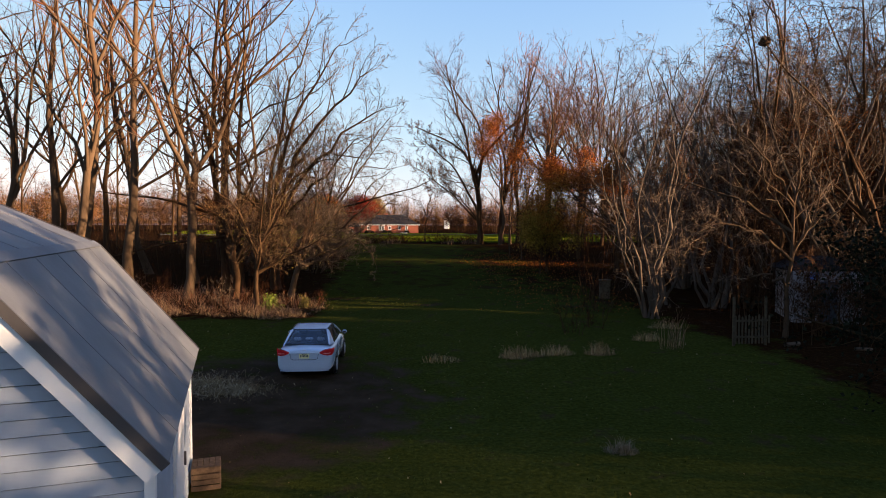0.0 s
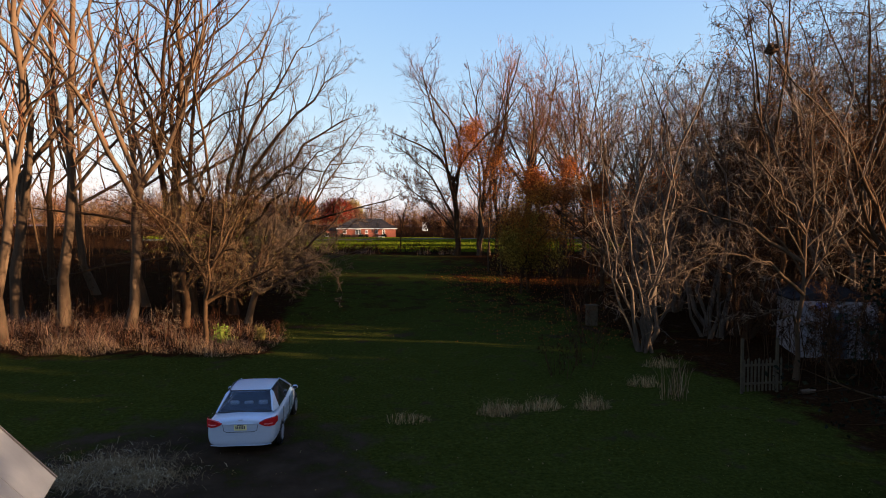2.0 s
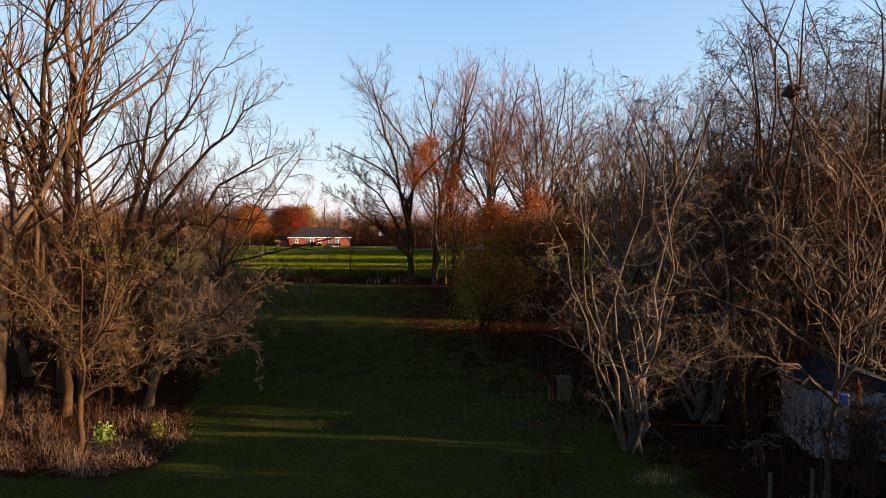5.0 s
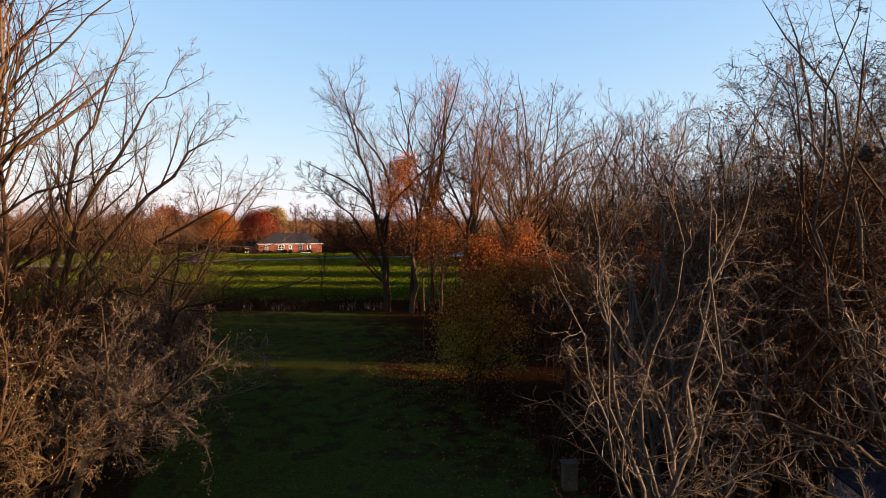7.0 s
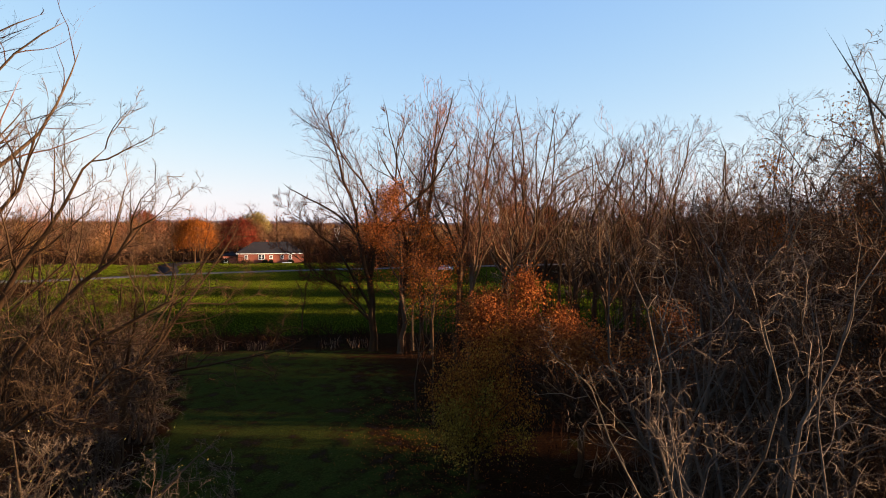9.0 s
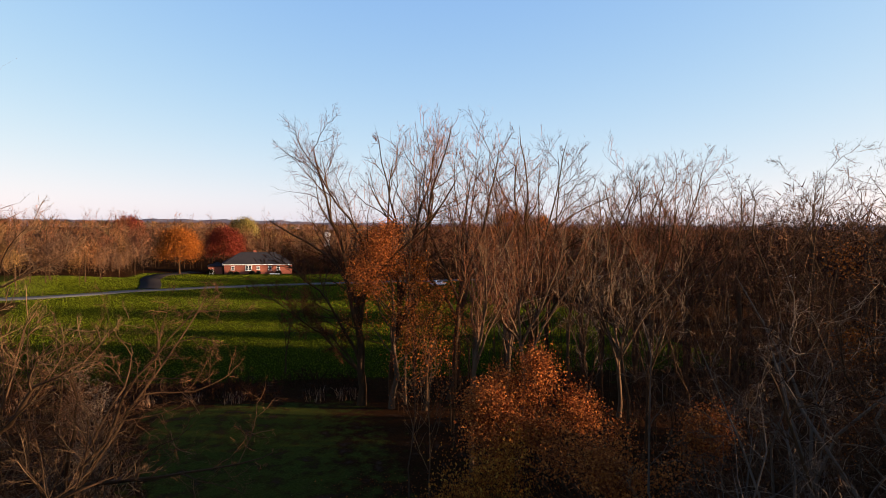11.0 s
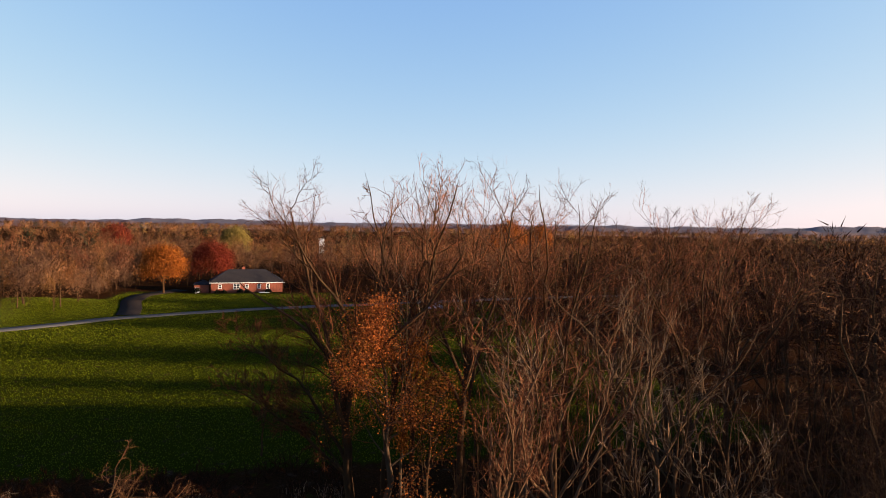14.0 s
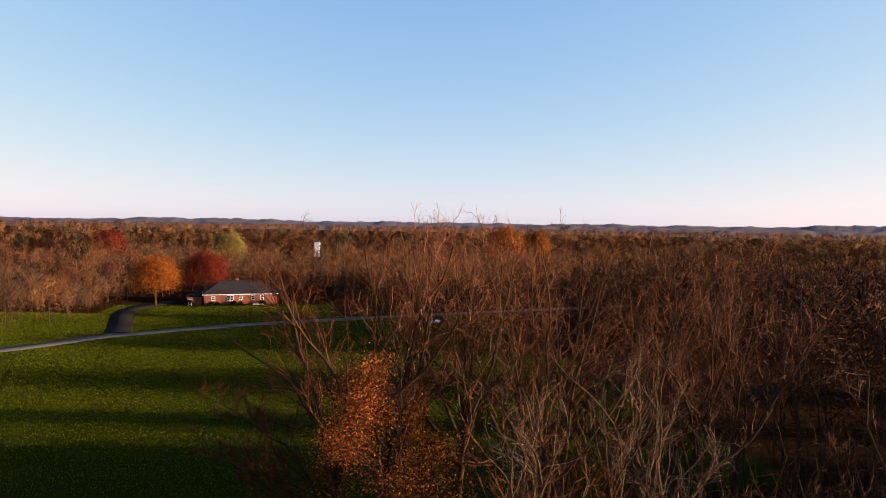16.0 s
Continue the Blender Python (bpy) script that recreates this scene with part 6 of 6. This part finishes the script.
def build_crate():
    ob = thing("wooden_crate", (-4.4, 11.4, 0.0), "old brown wooden crate behind the shed", "crate", turn=19, scale=0.62)
    for k in range(4):
        for y in (-0.4, 0.4):
            part("slat", box(bmesh.new(), (0, y, 0.1 + k * 0.17), (0.8, 0.03, 0.14), None, 0.005), OLD_WOOD, ob)
        for x in (-0.4, 0.4):
            part("slat", box(bmesh.new(), (x, 0, 0.1 + k * 0.17), (0.03, 0.77, 0.14), None, 0.005), OLD_WOOD, ob)
    for k in range(5):
        part("top_board", box(bmesh.new(), (-0.33 + k * 0.165, 0, 0.7), (0.15, 0.84, 0.025), None, 0.004), OLD_WOOD, ob)


def build_log(x, y, l, r, turn):
    ob = thing("log", (x, y, float(gz(x, y)) + r * 0.8), "short cut log lying near the gate", "log", turn=turn)
    part("wood", rod([(-l / 2, 0, 0), (0, 0.02, 0), (l / 2, 0, 0.01)], r, 9), OLD_WOOD, ob)


def build_nest():
    """A rough ball of packed leaves and twigs."""
    g = np.random.default_rng(780)
    bm = bmesh.new()
    bmesh.ops.create_icosphere(bm, subdivisions=3, radius=0.24)
    for v in bm.verts:
        v.co *= 1 + float(g.normal()) * 0.16
        v.co.z *= 0.85
    me = bpy.data.meshes.new("nest")
    bm.to_mesh(me)
    bm.free()
    me.materials.append(LEAF_DARK)
    tagged(new("nest", me), "dark leaf nest high in a bare tree", "nest").matrix_world = pose(14.3, 28.0, 13.0)


build_gate()
build_grey_shed()
build_post()
build_crate()
build_log(13.9, 24.6, 0.7, 0.09, 20)
build_log(16.2, 23.8, 0.6, 0.07, -15)
build_nest()


def build_white_house():
    ob = thing("house", (3, 500, float(gz(3, 500))), "small distant white gabled house among trees", "house", turn=-6)
    part("wall", box(bmesh.new(), (0, 0, 5), (3.6, 5, 12), None, 0.05), WHITE_TRIM, ob)
    part("roof", bmesh_shift(solid([(-2.1, 10.9), (2.1, 10.9), (0, 12.6)], 6), 0, -3.0, 0), SHINGLE, ob)


build_white_house()


def build_white_fence():
    ob = thing("fence", (146, 210, float(gz(150, 210))), "white board fence in a clearing of the east wood", "fence", turn=-20)
    for k in range(6):
        part("post", box(bmesh.new(), (k * 2.4, 0, 0.7), (0.16, 0.16, 1.5), None, 0.02), WHITE_TRIM, ob)
    for z in (0.5, 0.9, 1.3):
        part("rail", box(bmesh.new(), (6.0, -0.1, z), (12.4, 0.05, 0.2), None, 0.01), WHITE_TRIM, ob)


build_white_fence()
